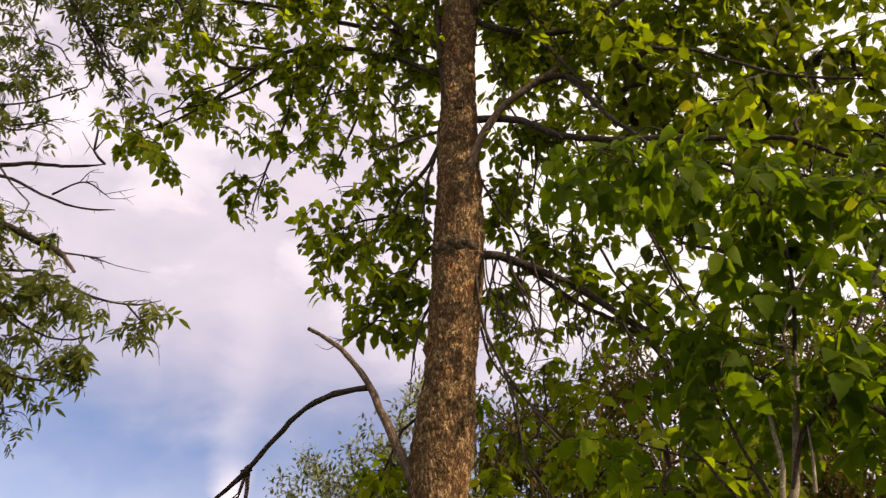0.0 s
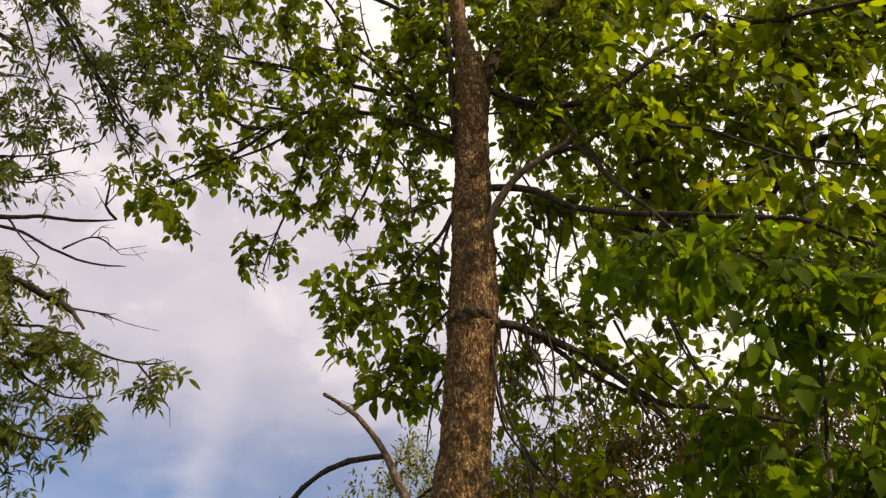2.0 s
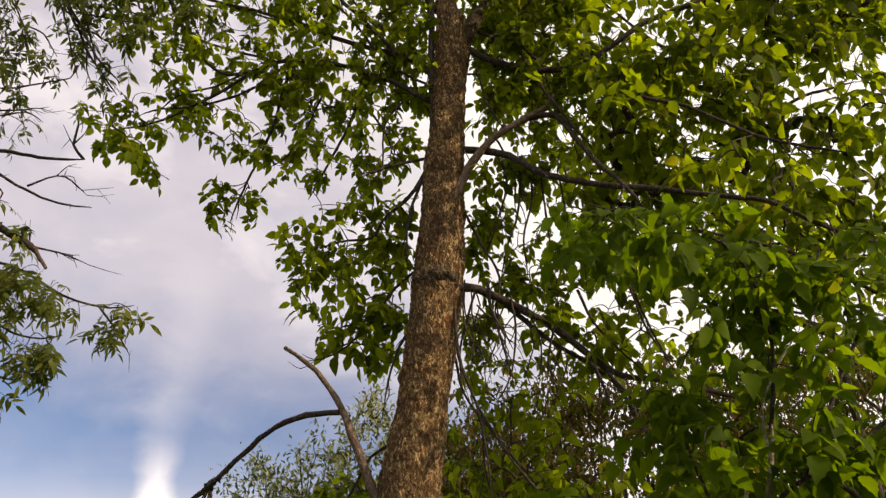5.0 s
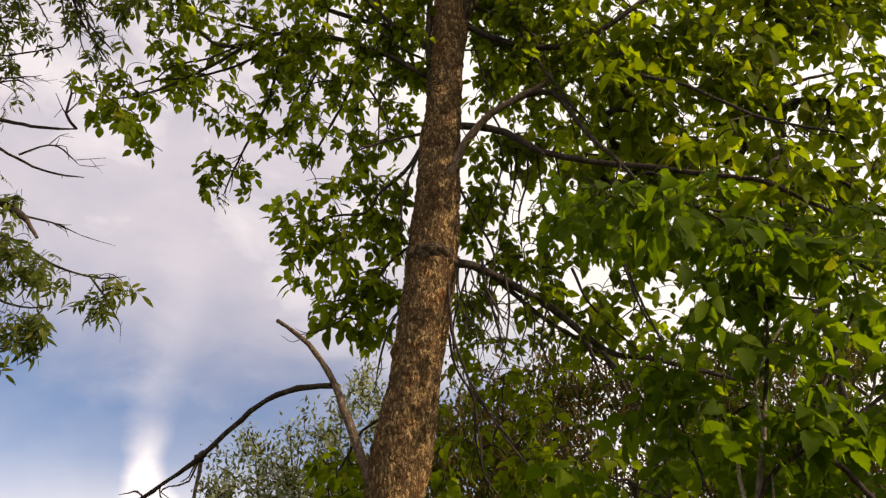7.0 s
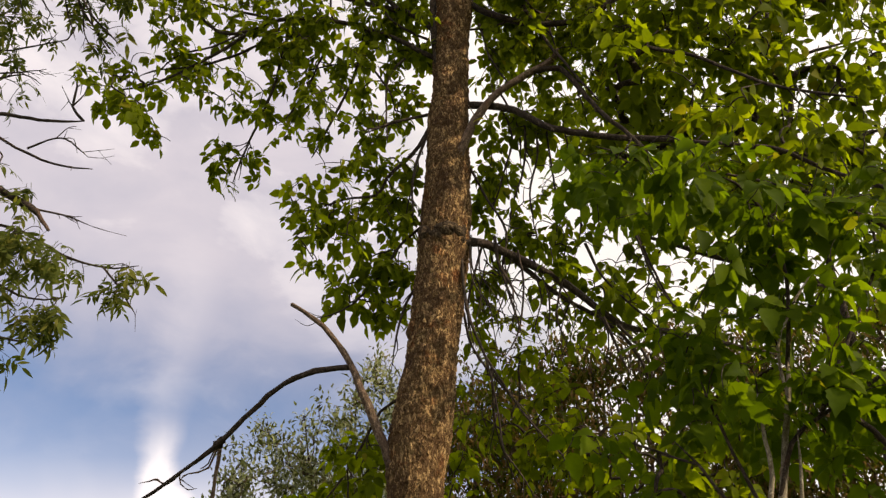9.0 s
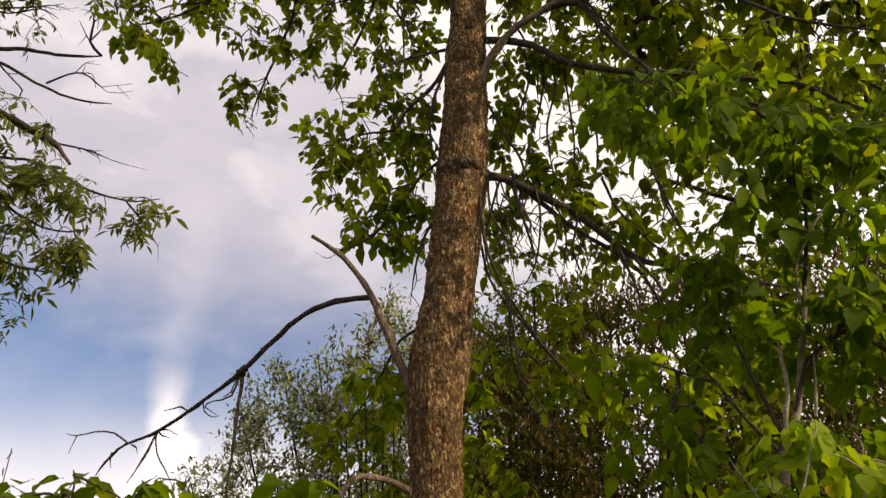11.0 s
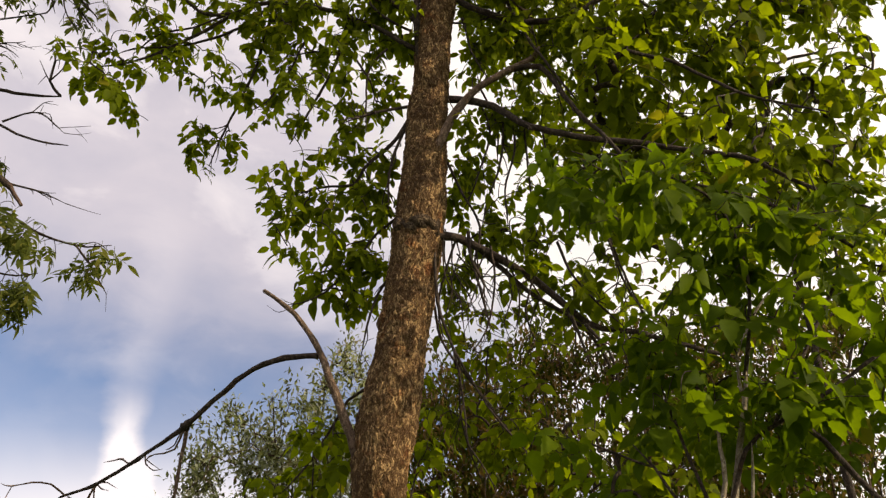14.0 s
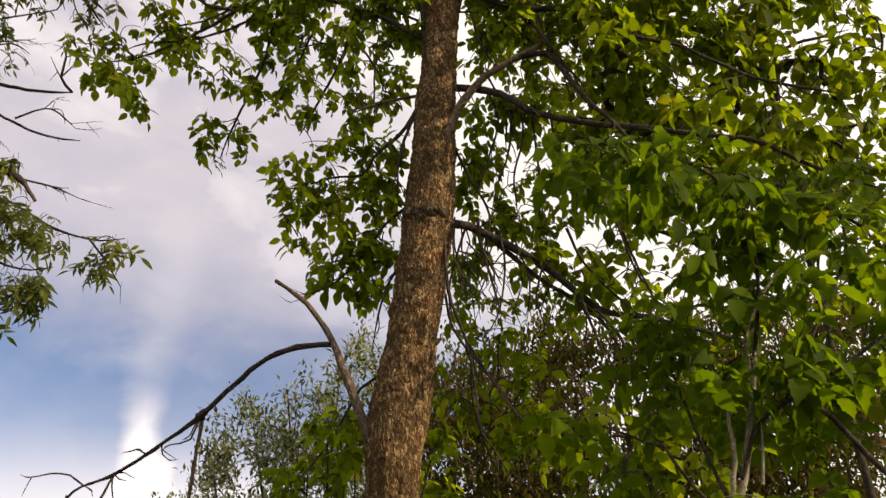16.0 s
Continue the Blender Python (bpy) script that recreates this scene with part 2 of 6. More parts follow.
MAT = {
    "trunk": bark("furrowed_bark", (0.024, 0.013, 0.007), (0.122, 0.069, 0.029), (0.43, 0.288, 0.136), 1.40, 0.9, 0.30, (1.05, 0.66, 0.42)),
    # dark bark that also carries the shade around the swelling in its colour
    "collar": bark("shade_dark_collar_bark", (0.018, 0.012, 0.008), (0.062, 0.042, 0.025), (0.17, 0.12, 0.07), 1.3, 0.9, 0.6),
    "limb": bark("branch_bark", (0.014, 0.010, 0.008), (0.040, 0.029, 0.022), (0.095, 0.070, 0.053), 1.6, 0.4),
    "dead": bark("dead_wood_bark", (0.03, 0.02, 0.014), (0.125, 0.085, 0.060), (0.25, 0.18, 0.13), 1.6, 0.5),
    "rusty": bark("thin_stem_bark", (0.035, 0.022, 0.017), (0.095, 0.060, 0.045), (0.17, 0.12, 0.095), 2.0, 0.3),
    "pale": bark("pale_stem_bark", (0.085, 0.070, 0.048), (0.24, 0.195, 0.14), (0.38, 0.33, 0.25), 2.0, 0.3),
    "leaf": leaf_material("broad_leaf", GREEN, (2.6, 2.65, 0.95), 0.58),
    "leaf_one": leaf_material("broad_leaf_single", GREEN, (2.6, 2.65, 0.95), 0.58, joined=False),
    "fresh": leaf_material("fresh_leaf", FRESH, (2.25, 2.25, 0.75), 0.58),
    "fresh_one": leaf_material("fresh_leaf_single", FRESH, (2.25, 2.25, 0.75), 0.58, joined=False),
    "shady": leaf_material("shade_toned_leaf", SHADY, (1.7, 1.8, 0.9), 0.4),
    "bright": leaf_material("young_leaf", BRIGHT, (2.3, 2.2, 0.8), 0.5),
    "bright_one": leaf_material("young_leaf_single", BRIGHT, (2.3, 2.2, 0.8), 0.5, joined=False),
    "ash": leaf_material("ash_leaf", ASH, (1.9, 2.0, 1.0), 0.42),
    "ash_one": leaf_material("ash_leaf_single", ASH, (1.9, 2.0, 1.0), 0.42, joined=False),
    "silver": leaf_material("narrow_grey_leaf", SILVER, (1.9, 1.9, 1.0), 0.4, gloss=0.32, shine=0.5),
    "soil": soil("rough_grass_ground"),
}

# ---------------------------------------------------------------- building helpers


def mesh_of(name, verts, faces, mat, smooth=True):
    """A mesh from an array of places and an array of triangles."""
    verts, faces = np.asarray(verts, np.float32).reshape(-1, 3), np.asarray(faces, np.int32).reshape(-1, 3)
    me = bpy.data.meshes.new(name)
    me.vertices.add(len(verts))
    me.vertices.foreach_set("co", verts.ravel())
    me.loops.add(faces.size)
    me.loops.foreach_set("vertex_index", faces.ravel())
    me.polygons.add(len(faces))
    me.polygons.foreach_set("loop_start", np.arange(0, faces.size, 3, dtype=np.int32))
    me.polygons.foreach_set("use_smooth", np.full(len(faces), smooth))
    me.update(calc_edges=True)
    me.materials.append(mat)
    return me


def part(name, me, parent, label="", kind=""):
    ob = new(name, me)
    ob.parent = parent
    ob.matrix_parent_inverse = Matrix.Translation(parent.location).inverted() if parent.type == "EMPTY" else Matrix()
    return tagged(ob, label=label, kind=kind)


def smooth_line(points, step=0.06):
    """A rounded line through the given places, with its radius as the fourth number."""
    p = np.array(points, float)
    ends = np.vstack([2 * p[0] - p[1], p, 2 * p[-1] - p[-2]])
    out = []
    for a, b, c, d in zip(ends, ends[1:], ends[2:], ends[3:]):
        n = max(2, int(np.linalg.norm((c - b)[:3]) / step))
        s = np.arange(n)[:, None] / n
        out.append(0.5 * (2 * b + (c - a) * s + (2 * a - 5 * b + 4 * c - d) * s**2 + (3 * b - a - 3 * c + d) * s**3))
    return np.vstack(out + [p[-1:]])


def tube(line, sides=7, knobs=0.0, seed=0):
    """A tapered tube along a line of (x, y, z, radius), closed at its tip."""
    line = np.asarray(line, float)
    n, way = len(line), np.gradient(line[:, :3], axis=0)
    way /= np.linalg.norm(way, axis=1)[:, None] + 1e-9
    side = np.cross(way, (0.31, 0.90, 0.11))
    side /= np.linalg.norm(side, axis=1)[:, None] + 1e-9
    up = np.cross(way, side)
    a = np.arange(sides) * 2 * np.pi / sides
    ring = side[:, None] * np.cos(a)[None, :, None] + up[:, None] * np.sin(a)[None, :, None]
    r = np.repeat(np.maximum(line[:, 3], 0.0008)[:, None], sides, 1)
    if knobs:
        rng = np.random.RandomState(seed)
        r = r * (1 + knobs * rng.randn(n, sides) + knobs * 1.6 * np.abs(rng.randn(n, 1)))
    verts = (line[:, None, :3] + ring * r[..., None]).reshape(-1, 3)
    i, j = np.meshgrid(np.arange(n - 1), np.arange(sides), indexing="ij")
    q = [i * sides + j, i * sides + (j + 1) % sides, (i + 1) * sides + (j + 1) % sides, (i + 1) * sides + j]
    faces = np.concatenate([np.stack([q[0], q[1], q[2]], -1).reshape(-1, 3), np.stack([q[0], q[2], q[3]], -1).reshape(-1, 3)])
    tip = len(verts)
    verts = np.vstack([verts, line[-1, :3] + way[-1] * line[-1, 3]])
    k = np.arange(sides)
    cap = np.stack([(n - 1) * sides + k, (n - 1) * sides + (k + 1) % sides, np.full(sides, tip)], -1)
    return verts, np.vstack([faces, cap])


def joined(pieces):
    verts, faces, at = [], [], 0
    for v, f in pieces:
        verts.append(v)
        faces.append(f + at)
        at += len(v)
    return np.vstack(verts), np.vstack(faces)


def leaflet(length, width, droop, fold, base=(0, 0, 0), turn=0.0, teeth=False):
    """One pointed leaf blade along +y: folded on its midrib, arched, with a lightly toothed edge."""
    if teeth:
        s = np.array([0.0, 0.14, 0.22, 0.36, 0.42, 0.56, 0.62, 0.76, 0.80, 1.0])
        w = np.array([0.0, 0.36, 0.38, 0.52, 0.44, 0.46, 0.33, 0.30, 0.18, 0.0]) * width
    else:
        s = np.array([0.0, 0.22, 0.5, 0.78, 1.0])
        w = np.array([0.0, 0.42, 0.5, 0.27, 0.0]) * width
    n = len(s)
    y, z = s * length, -droop * length * s**2
    mid = np.stack([0 * s, y, z], 1)
    left = np.stack([-w, y, z + fold * w], 1)[1:n - 1]
    right = np.stack([w, y, z + fold * w], 1)[1:n - 1]
    verts = np.vstack([mid, left, right])
    l, r = n - 1, 2 * n - 3                                 # station k has its edges at l + k and r + k
    faces = [(0, 1, l + 1), (0, r + 1, 1), (n - 2, n - 1, l + n - 2), (n - 2, r + n - 2, n - 1)]
    for k in range(1, n - 2):
        faces += [(k, k + 1, l + k + 1), (k, l + k + 1, l + k), (k, r + k, r + k + 1), (k, r + k + 1, k + 1)]
    c, s_ = math.cos(turn), math.sin(turn)
    verts = verts @ np.array([[c, s_, 0], [-s_, c, 0], [0, 0, 1]]) + np.array(base)
    return verts, np.array(faces)


def compound(rng, size, pairs, slim, teeth=False, apart=False):
    """A leaf stalk with leaflets in pairs and one at its end, along +y."""
    stalk = size * (0.5 + 0.45 * pairs)
    line = [(0, 0, 0, 0.0016), (0, stalk * 0.5, 0.05 * stalk, 0.0013), (0, stalk, 0.02 * stalk, 0.001)]
    pieces = [tube(line, 3 if not apart else 5)]
    for k in range(pairs):
        at = stalk * (0.42 + 0.5 * k / max(pairs, 1))
        for hand in (-1, 1):
            pieces.append(leaflet(size * rng.uniform(0.75, 1.0), size * slim * rng.uniform(0.85, 1.1), rng.uniform(0.1, 0.5), rng.uniform(0.1, 0.5),
                                  (0, at, 0.03 * stalk), -hand * rng.uniform(0.8, 1.25), teeth))
    pieces.append(leaflet(size * rng.uniform(0.95, 1.2), size * slim * rng.uniform(0.95, 1.2), rng.uniform(0.1, 0.45), rng.uniform(0.1, 0.4), (0, stalk, 0.02 * stalk), rng.uniform(-0.2, 0.2), teeth))
    return pieces if apart else joined(pieces)


def single(rng, size, slim):
    """A simple leaf on a short stalk, along +y."""
    return joined([tube([(0, 0, 0, 0.0012), (0, size * 0.2, 0, 0.001)], 3),
                   leaflet(size, size * slim, rng.uniform(0.05, 0.4), rng.uniform(0.05, 0.4), (0, size * 0.18, 0))])


def blade(size, slim):
    """A small far leaf: four triangles, folded along the midrib."""
    w = size * slim * 0.5
    verts = np.array([(0, 0, 0), (-w, size * 0.42, 0.3 * w), (w, size * 0.42, 0.3 * w), (0, size * 0.5, -0.1 * w), (0, size, -0.25 * size)])
    return verts, np.array([(0, 3, 1), (0, 2, 3), (1, 3, 4), (3, 2, 4)])


def inside(x, z, outline):
    """Which of the places (x, z) lie inside an outline."""
    hit = np.zeros(len(x), bool)
    for (ax, az), (bx, bz) in zip(outline, outline[1:] + outline[:1]):
        cross = (az > z) != (bz > z)
        hit ^= cross & (x < (bx - ax) * (z - az) / ((bz - az) or 1e-9) + ax)
    return hit


class Tree:
    """A tree that is put together bough by bough: limbs, then twigs that reach out to the leaf sprays, then leaves."""

    def __init__(self, name, base, label, category, seed, group=""):
        self.top = tagged(new(name), label=label, category=category, group=group)
        self.top.location = base
        self.top.empty_display_size = 0.2
        bpy.context.view_layer.update()
        self.rng, self.nodes, self.sprays, self.leaves = np.random.RandomState(seed), [], [], []

    def limb(self, name, points, mat, sides=8, label="", knobs=0.03, leafy=True, forks=0, blunt=False, under=None):
        line = smooth_line(points)
        wob = np.cumsum(self.rng.randn(len(line), 3), 0)
        wob -= np.linspace(0, 1, len(line))[:, None] * wob[-1]
        line[:, :3] += wob * 0.003
        if not blunt:
            line[-1, 3] *= 0.45
            line[-2, 3] *= 0.75
        v, f = tube(line, sides, knobs, int(self.rng.randint(1e6)))
        ob = part(name, mesh_of(name, v, f, mat), under or self.top, label)
        for _ in range(forks):                               # short spurs and side shoots
            k = int(len(line) * self.rng.uniform(0.25, 0.97))
            way = line[min(k + 2, len(line) - 1), :3] - line[max(k - 2, 0), :3]
            way = way / (np.linalg.norm(way) + 1e-6) + self.rng.randn(3) * (0.7, 0.5, 0.7)
            way /= np.linalg.norm(way)
            long, r = self.rng.uniform(0.05, 0.22), float(np.clip(line[k, 3] * 0.6, 0.0026, 0.005))
            a = line[k, :3]
            b = a + way * long * 0.5 + self.rng.randn(3) * 0.012
            c = a + way * long + self.rng.randn(3) * 0.03
            shape = [tube(smooth_line([[*a, r], [*b, r * 0.75], [*c, r * 0.4]], 0.03), 5, 0.05, k)]
            if self.rng.rand() < 0.5:
                e = b + (way + self.rng.randn(3) * 0.7) * long * 0.4
                shape.append(tube(smooth_line([[*b, r * 0.6], [*(b * 0.5 + e * 0.5), r * 0.5], [*e, r * 0.3]], 0.03), 4))
            v, f = joined(shape)
            if under is None:
                part("side_twig", mesh_of("side_twig", v, f, mat), ob)
        if leafy:
            self.nodes.append(line[::2, :3])
        return ob

    def spray(self, outline, depth, thick, count):
        """Twig ends scattered through a bough whose outline, seen along y, is given in x and z."""
        xs, zs = zip(*outline)
        got = np.zeros((0, 3))
        area = (max(xs) - min(xs)) * (max(zs) - min(zs))
        tries = 0
        while len(got) < count and tries < 60:
            tries += 1
            x, z = self.rng.uniform(min(xs), max(xs), 300), self.rng.uniform(min(zs), max(zs), 300)
            k = inside(x, z, list(outline))
            got = np.vstack([got, np.stack([x, depth + thick * self.rng.uniform(-1, 1, 300), z], 1)[k]])
        self.sprays.append(got[:count])

    def grow(self, bark_mat, reach=1.2, thin=0.0017):
        """Joins every spray to the nearest wood, nearest first, by a sagging twig."""
        ends = np.vstack(self.sprays)
        wood = np.vstack(self.nodes)
        best = np.full(len(ends), 1e9)
        near = np.zeros((len(ends), 3))
        for k in range(0, len(wood), 400):
            d = np.linalg.norm(ends[:, None] - wood[None, k:k + 400], axis=2)
            m = d.argmin(1)
            dm = d[np.arange(len(ends)), m]
            near[dm < best] = wood[k + m[dm < best]]
            best = np.minimum(best, dm)
        left, lines, owner, weight = np.ones(len(ends), bool), [], np.full(len(ends), -1), np.full(len(ends), -1)
        self.heads, rank = [], {}
        for _ in range(len(ends)):
            k = int(np.where(left, best, 1e9).argmin())
            left[k] = False
            a, b = near[k], ends[k]
            span = np.linalg.norm(b - a)
            if span > reach:
                continue
            bow = np.array([0, 0, 0.13 * span]) + self.rng.randn(3) * 0.09 * span
            lines.append([a, a * 0.66 + b * 0.34 + bow * 0.9, a * 0.3 + b * 0.7 + bow * 0.8, b])
            rank[k] = len(lines) - 1
            weight[k] = owner[k]
            self.heads.append((a * 0.4 + b * 0.6, b))
            for share in (1.0, 0.66):
                spot = b if share == 1.0 else lines[-1][2]
                d = np.linalg.norm(ends - spot, axis=1)
                closer = left & (d * 1.05 < best)
                best[closer], near[closer], owner[closer] = d[closer], spot, k
        load = {k: 1.0 for k in rank}
        for k in reversed(list(rank)):
            if weight[k] >= 0:
                load[int(weight[k])] += load[k]
        pieces = []
        for k, n in rank.items():
            r = thin * (0.75 + 0.5 * load[k] ** 0.5)
            line = [[*p, r * f] for p, f in zip(lines[n], (1.0, 0.92, 0.82, 0.7))]
            span = np.linalg.norm(lines[n][3] - lines[n][0])
            pieces.append(tube(smooth_line(line, max(0.05, span / 5)), 4))
        v, f = joined(pieces)
        part("twigwork", mesh_of("twigwork", v, f, bark_mat), self.top, "thin dark branching twigs", kind="stuff")

    def leaf(self, shapes, mat, mat_one, per_head, droop=0.5, scatter=0.06, parts=300, near_to=(0.2, 0.0), apart=False, between=(-99, 99)):
        """Leaves along the last stretch of every twig whose end has its x between the two, hanging outwards and down."""
        at, turn, size, which = [], [], [], []
        rng = self.rng
        for a, b in self.heads:
            if not between[0] <= b[0] < between[1]:
                continue
            for _ in range(rng.poisson(per_head)):
                s = rng.uniform(0.0, 1.08)
                at.append(a + (b - a) * s + rng.randn(3) * scatter * 0.35)
                turn.append(Matrix.Rotation(rng.uniform(0, 2 * math.pi), 3, "Z") @ Matrix.Rotation(-droop * rng.uniform(0.2, 1.9), 3, "X") @ Matrix.Rotation(rng.uniform(-0.9, 0.9), 3, "Y"))
                size.append(rng.uniform(0.6, 1.2))
                which.append(rng.randint(len(shapes)))
        at, size, which = np.array(at), np.array(size), np.array(which)
        turn = np.array([np.array(m) for m in turn])
        order = np.argsort(np.hypot(at[:, 0] - near_to[0], at[:, 1] - near_to[1]))
        own, rest = order[:parts], order[parts:]
        if apart:                                            # a stalk with its leaflets under it
            stalks = [mesh_of("leaf", *s[0], mat_one) for s in shapes]
            blades = [[mesh_of("leaflet", v, f, mat_one) for v, f in s[1:]] for s in shapes]
            for k in own:
                ob = part("leaf", stalks[which[k]], self.top)
                ob.matrix_basis = Matrix.Translation(at[k]) @ Matrix(turn[k].tolist()).to_4x4() @ Matrix.Scale(size[k], 4)
                for me in blades[which[k]]:
                    part("leaflet", me, ob)
            shapes = [joined(s) for s in shapes]
        elif len(own):
            meshes = [mesh_of("leaf", v, f, mat_one) for v, f in shapes]
            for k in own:
                ob = part("leaf", meshes[which[k]], self.top)
                ob.matrix_basis = Matrix.Translation(at[k]) @ Matrix(turn[k].tolist()).to_4x4() @ Matrix.Scale(size[k], 4)
        verts, faces, count = [], [], 0
        for w, (v, f) in enumerate(shapes):
            k = rest[which[rest] == w]
            if len(k):
                all_v = np.einsum("nij,vj->nvi", turn[k] * size[k][:, None, None], v) + at[k][:, None]
                verts.append(all_v.reshape(-1, 3))
                faces.append((f[None] + (np.arange(len(k)) * len(v))[:, None, None]).reshape(-1, 3) + count)
                count += len(k) * len(v)
        if verts:
            part("crown", mesh_of("crown", np.vstack(verts), np.vstack(faces), mat), self.top, kind="stuff")


shape_rng = np.random.RandomState(11)
BROAD = [compound(shape_rng, s, n, 0.54) for s, n in ((0.077, 1), (0.087, 1), (0.071, 2), (0.091, 1), (0.075, 2))] + [single(shape_rng, 0.094, 0.54)]
LOBED = [compound(shape_rng, s, n, 0.60, True) for s, n in ((0.115, 1), (0.13, 1), (0.105, 2), (0.125, 1))] + [single(shape_rng, 0.13, 0.66)]
SLIM = [compound(shape_rng, s, n, 0.27) for s, n in ((0.083, 2), (0.09, 2), (0.078, 3), (0.086, 3))]
WILLOW = [blade(0.08, 0.38), blade(0.095, 0.34), blade(0.07, 0.48)]
HEDGE = [blade(0.10, 0.42), blade(0.085, 0.5), blade(0.12, 0.36)]
LARGE = [compound(shape_rng, s, n, 0.56, True, True) for s, n in ((0.105, 1), (0.12, 1), (0.095, 2), (0.11, 2))]
YOUNG = [compound(shape_rng, s, n, 0.58, True, True) for s, n in ((0.09, 1), (0.105, 1), (0.082, 2), (0.10, 1))]

# ---------------------------------------------------------------- ground
side = np.linspace(-1, 1, 61)
side = np.sign(side) * np.abs(side) ** 3 * 900
gx, gy = np.meshgrid(side, side)
gz = np.array([[min(0.0, -0.05) + 0.05 * noise.noise((x * 0.4, y * 0.4, 0)) for x in side] for y in side])
i, j = np.meshgrid(np.arange(60), np.arange(60))
q = (j * 61 + i).ravel()
tris = np.concatenate([np.stack([q, q + 1, q + 62], 1), np.stack([q, q + 62, q + 61], 1)])
tagged(new("ground", mesh_of("ground", np.stack([gx, gy, gz], -1), tris, MAT["soil"])), label="rough grassy ground under the trees", category="ground", kind="structure")


# ---------------------------------------------------------------- the tall tree


def lattice(p, q, seed):
    """A repeatable random number from 0 to 1 for every pair of whole numbers."""
    h = (p.astype(np.int64) * 374761393 + q.astype(np.int64) * 668265263 + seed * 974711) & 0x7FFFFFFF
    h = ((h ^ (h >> 13)) * 1274126177) & 0x7FFFFFFF
    return ((h ^ (h >> 16)) & 0xFFFF) / 65535.0


def ripple(u, v, seed):
    """Smooth noise from -1 to 1 over a sheet."""
    p, q = np.floor(u), np.floor(v)
    f, g = u - p, v - q
    f, g = f * f * (3 - 2 * f), g * g * (3 - 2 * g)
    top = lattice(p, q, seed) * (1 - f) + lattice(p + 1, q, seed) * f
    low = lattice(p, q + 1, seed) * (1 - f) + lattice(p + 1, q + 1, seed) * f
    return 2 * (top * (1 - g) + low * g) - 1


def scales(u, v, seed):
    """Cracked scales over a sheet: the gap to the next scale, a random number for each, and how far down it one stands."""
    best, second = np.full(u.shape, 9.0), np.full(u.shape, 9.0)
    own, drop = np.zeros(u.shape), np.zeros(u.shape)
    p, q = np.floor(u), np.floor(v)
    for dp in (-1, 0, 1):
        for dq in (-1, 0, 1):
            cu = p + dp + 0.1 + 0.8 * lattice(p + dp, q + dq, seed)
            cv = q + dq + 0.1 + 0.8 * lattice(p + dp, q + dq, seed + 1)
            d = np.hypot(u - cu, v - cv)
            nearer = d < best
            second = np.where(nearer, best, np.minimum(second, d))
            own = np.where(nearer, lattice(p + dp, q + dq, seed + 2), own)
            drop = np.where(nearer, cv - v, drop)
            best = np.where(nearer, d, best)
    return second - best, own, drop


def furrowed_trunk(tree, points, mat):
    """The main stem: loose bark scales that overlap downwards, clefts between them, swellings where boughs leave it."""
    line = smooth_line(points, 0.0095)
    sides, n = 190, len(line)
    v, f = tube(line, sides)
    body = v[:-1].reshape(n, sides, 3)
    turn = (2 * np.pi * np.arange(sides) / sides + np.pi / 2) % (2 * np.pi) - np.pi          # the seam lies at the back
    u, z = np.broadcast_arrays(turn[None, :] * 0.145, line[:, 2:3])
    wave_u = u + 0.010 * ripple(u * 22, z * 9, 3) + 0.004 * ripple(u * 70, z * 40, 4)
    wave_z = z + 0.020 * ripple(u * 14, z * 14, 5) + 0.006 * ripple(u * 60, z * 60, 6)
    gap, own, drop = scales(wave_u / 0.024, wave_z / 0.050, 7)
    fine_gap, fine_own, fine_drop = scales(wave_u / 0.011, wave_z / 0.021, 17)
    rise = np.clip(gap / 0.30, 0, 1)
    swell = 0.010 * ripple(u * 7, z * 4.5, 8) + 0.006 * ripple(u * 15, z * 11, 9)
    grow = swell + rise * (0.003 + 0.006 * own + 0.006 * np.clip(drop + 0.4, 0, 1)) + 0.0035 * np.clip(fine_gap / 0.3, 0, 1) * fine_own + 0.0015 * ripple(u * 160, z * 160, 10)
    out = (body - line[:, None, :3]) / np.maximum(line[:, 3], 0.01)[:, None, None]
    body += out * (grow - 0.008)[..., None] * np.clip(line[:, 3] / 0.12, 0.35, 1)[:, None, None]
    tree.nodes.append(line[::10, :3])
    return part("trunk", mesh_of("trunk", v, f, mat), tree.top, "grey-brown trunk with furrowed bark")


elder = Tree("box_elder_tree", (-0.117, 4.4, 0), "tall leafy tree with furrowed grey-brown trunk and dead side branch", "tree", 3)
furrowed_trunk(elder, [(-0.117, 4.4, 0, 0.19), (-0.097, 4.4, 0.5, 0.15), (-0.097, 4.4, 1.3, 0.138), (-0.097, 4.4, 2.212, 0.133), (-0.105, 4.4, 2.579, 0.138), (-0.099, 4.4, 2.847, 0.152), (-0.076, 4.4, 3.033, 0.155), (-0.03, 4.4, 3.36, 0.146), (0.013, 4.4, 3.709, 0.143), (0.058, 4.4, 4.277, 0.144), (0.087, 4.4, 4.74, 0.126), (0.098, 4.398, 5.096, 0.124), (0.109, 4.395, 5.43, 0.117), (0.131, 4.393, 5.84, 0.119), (0.150, 4.391, 6.169, 0.118), (0.121, 4.39, 6.433, 0.084), (0.087, 4.388, 6.711, 0.062), (0.075, 4.387, 7.066, 0.055), (0.07, 4.384, 7.734, 0.049), (0.087, 4.38, 8.69, 0.038)], MAT["trunk"])
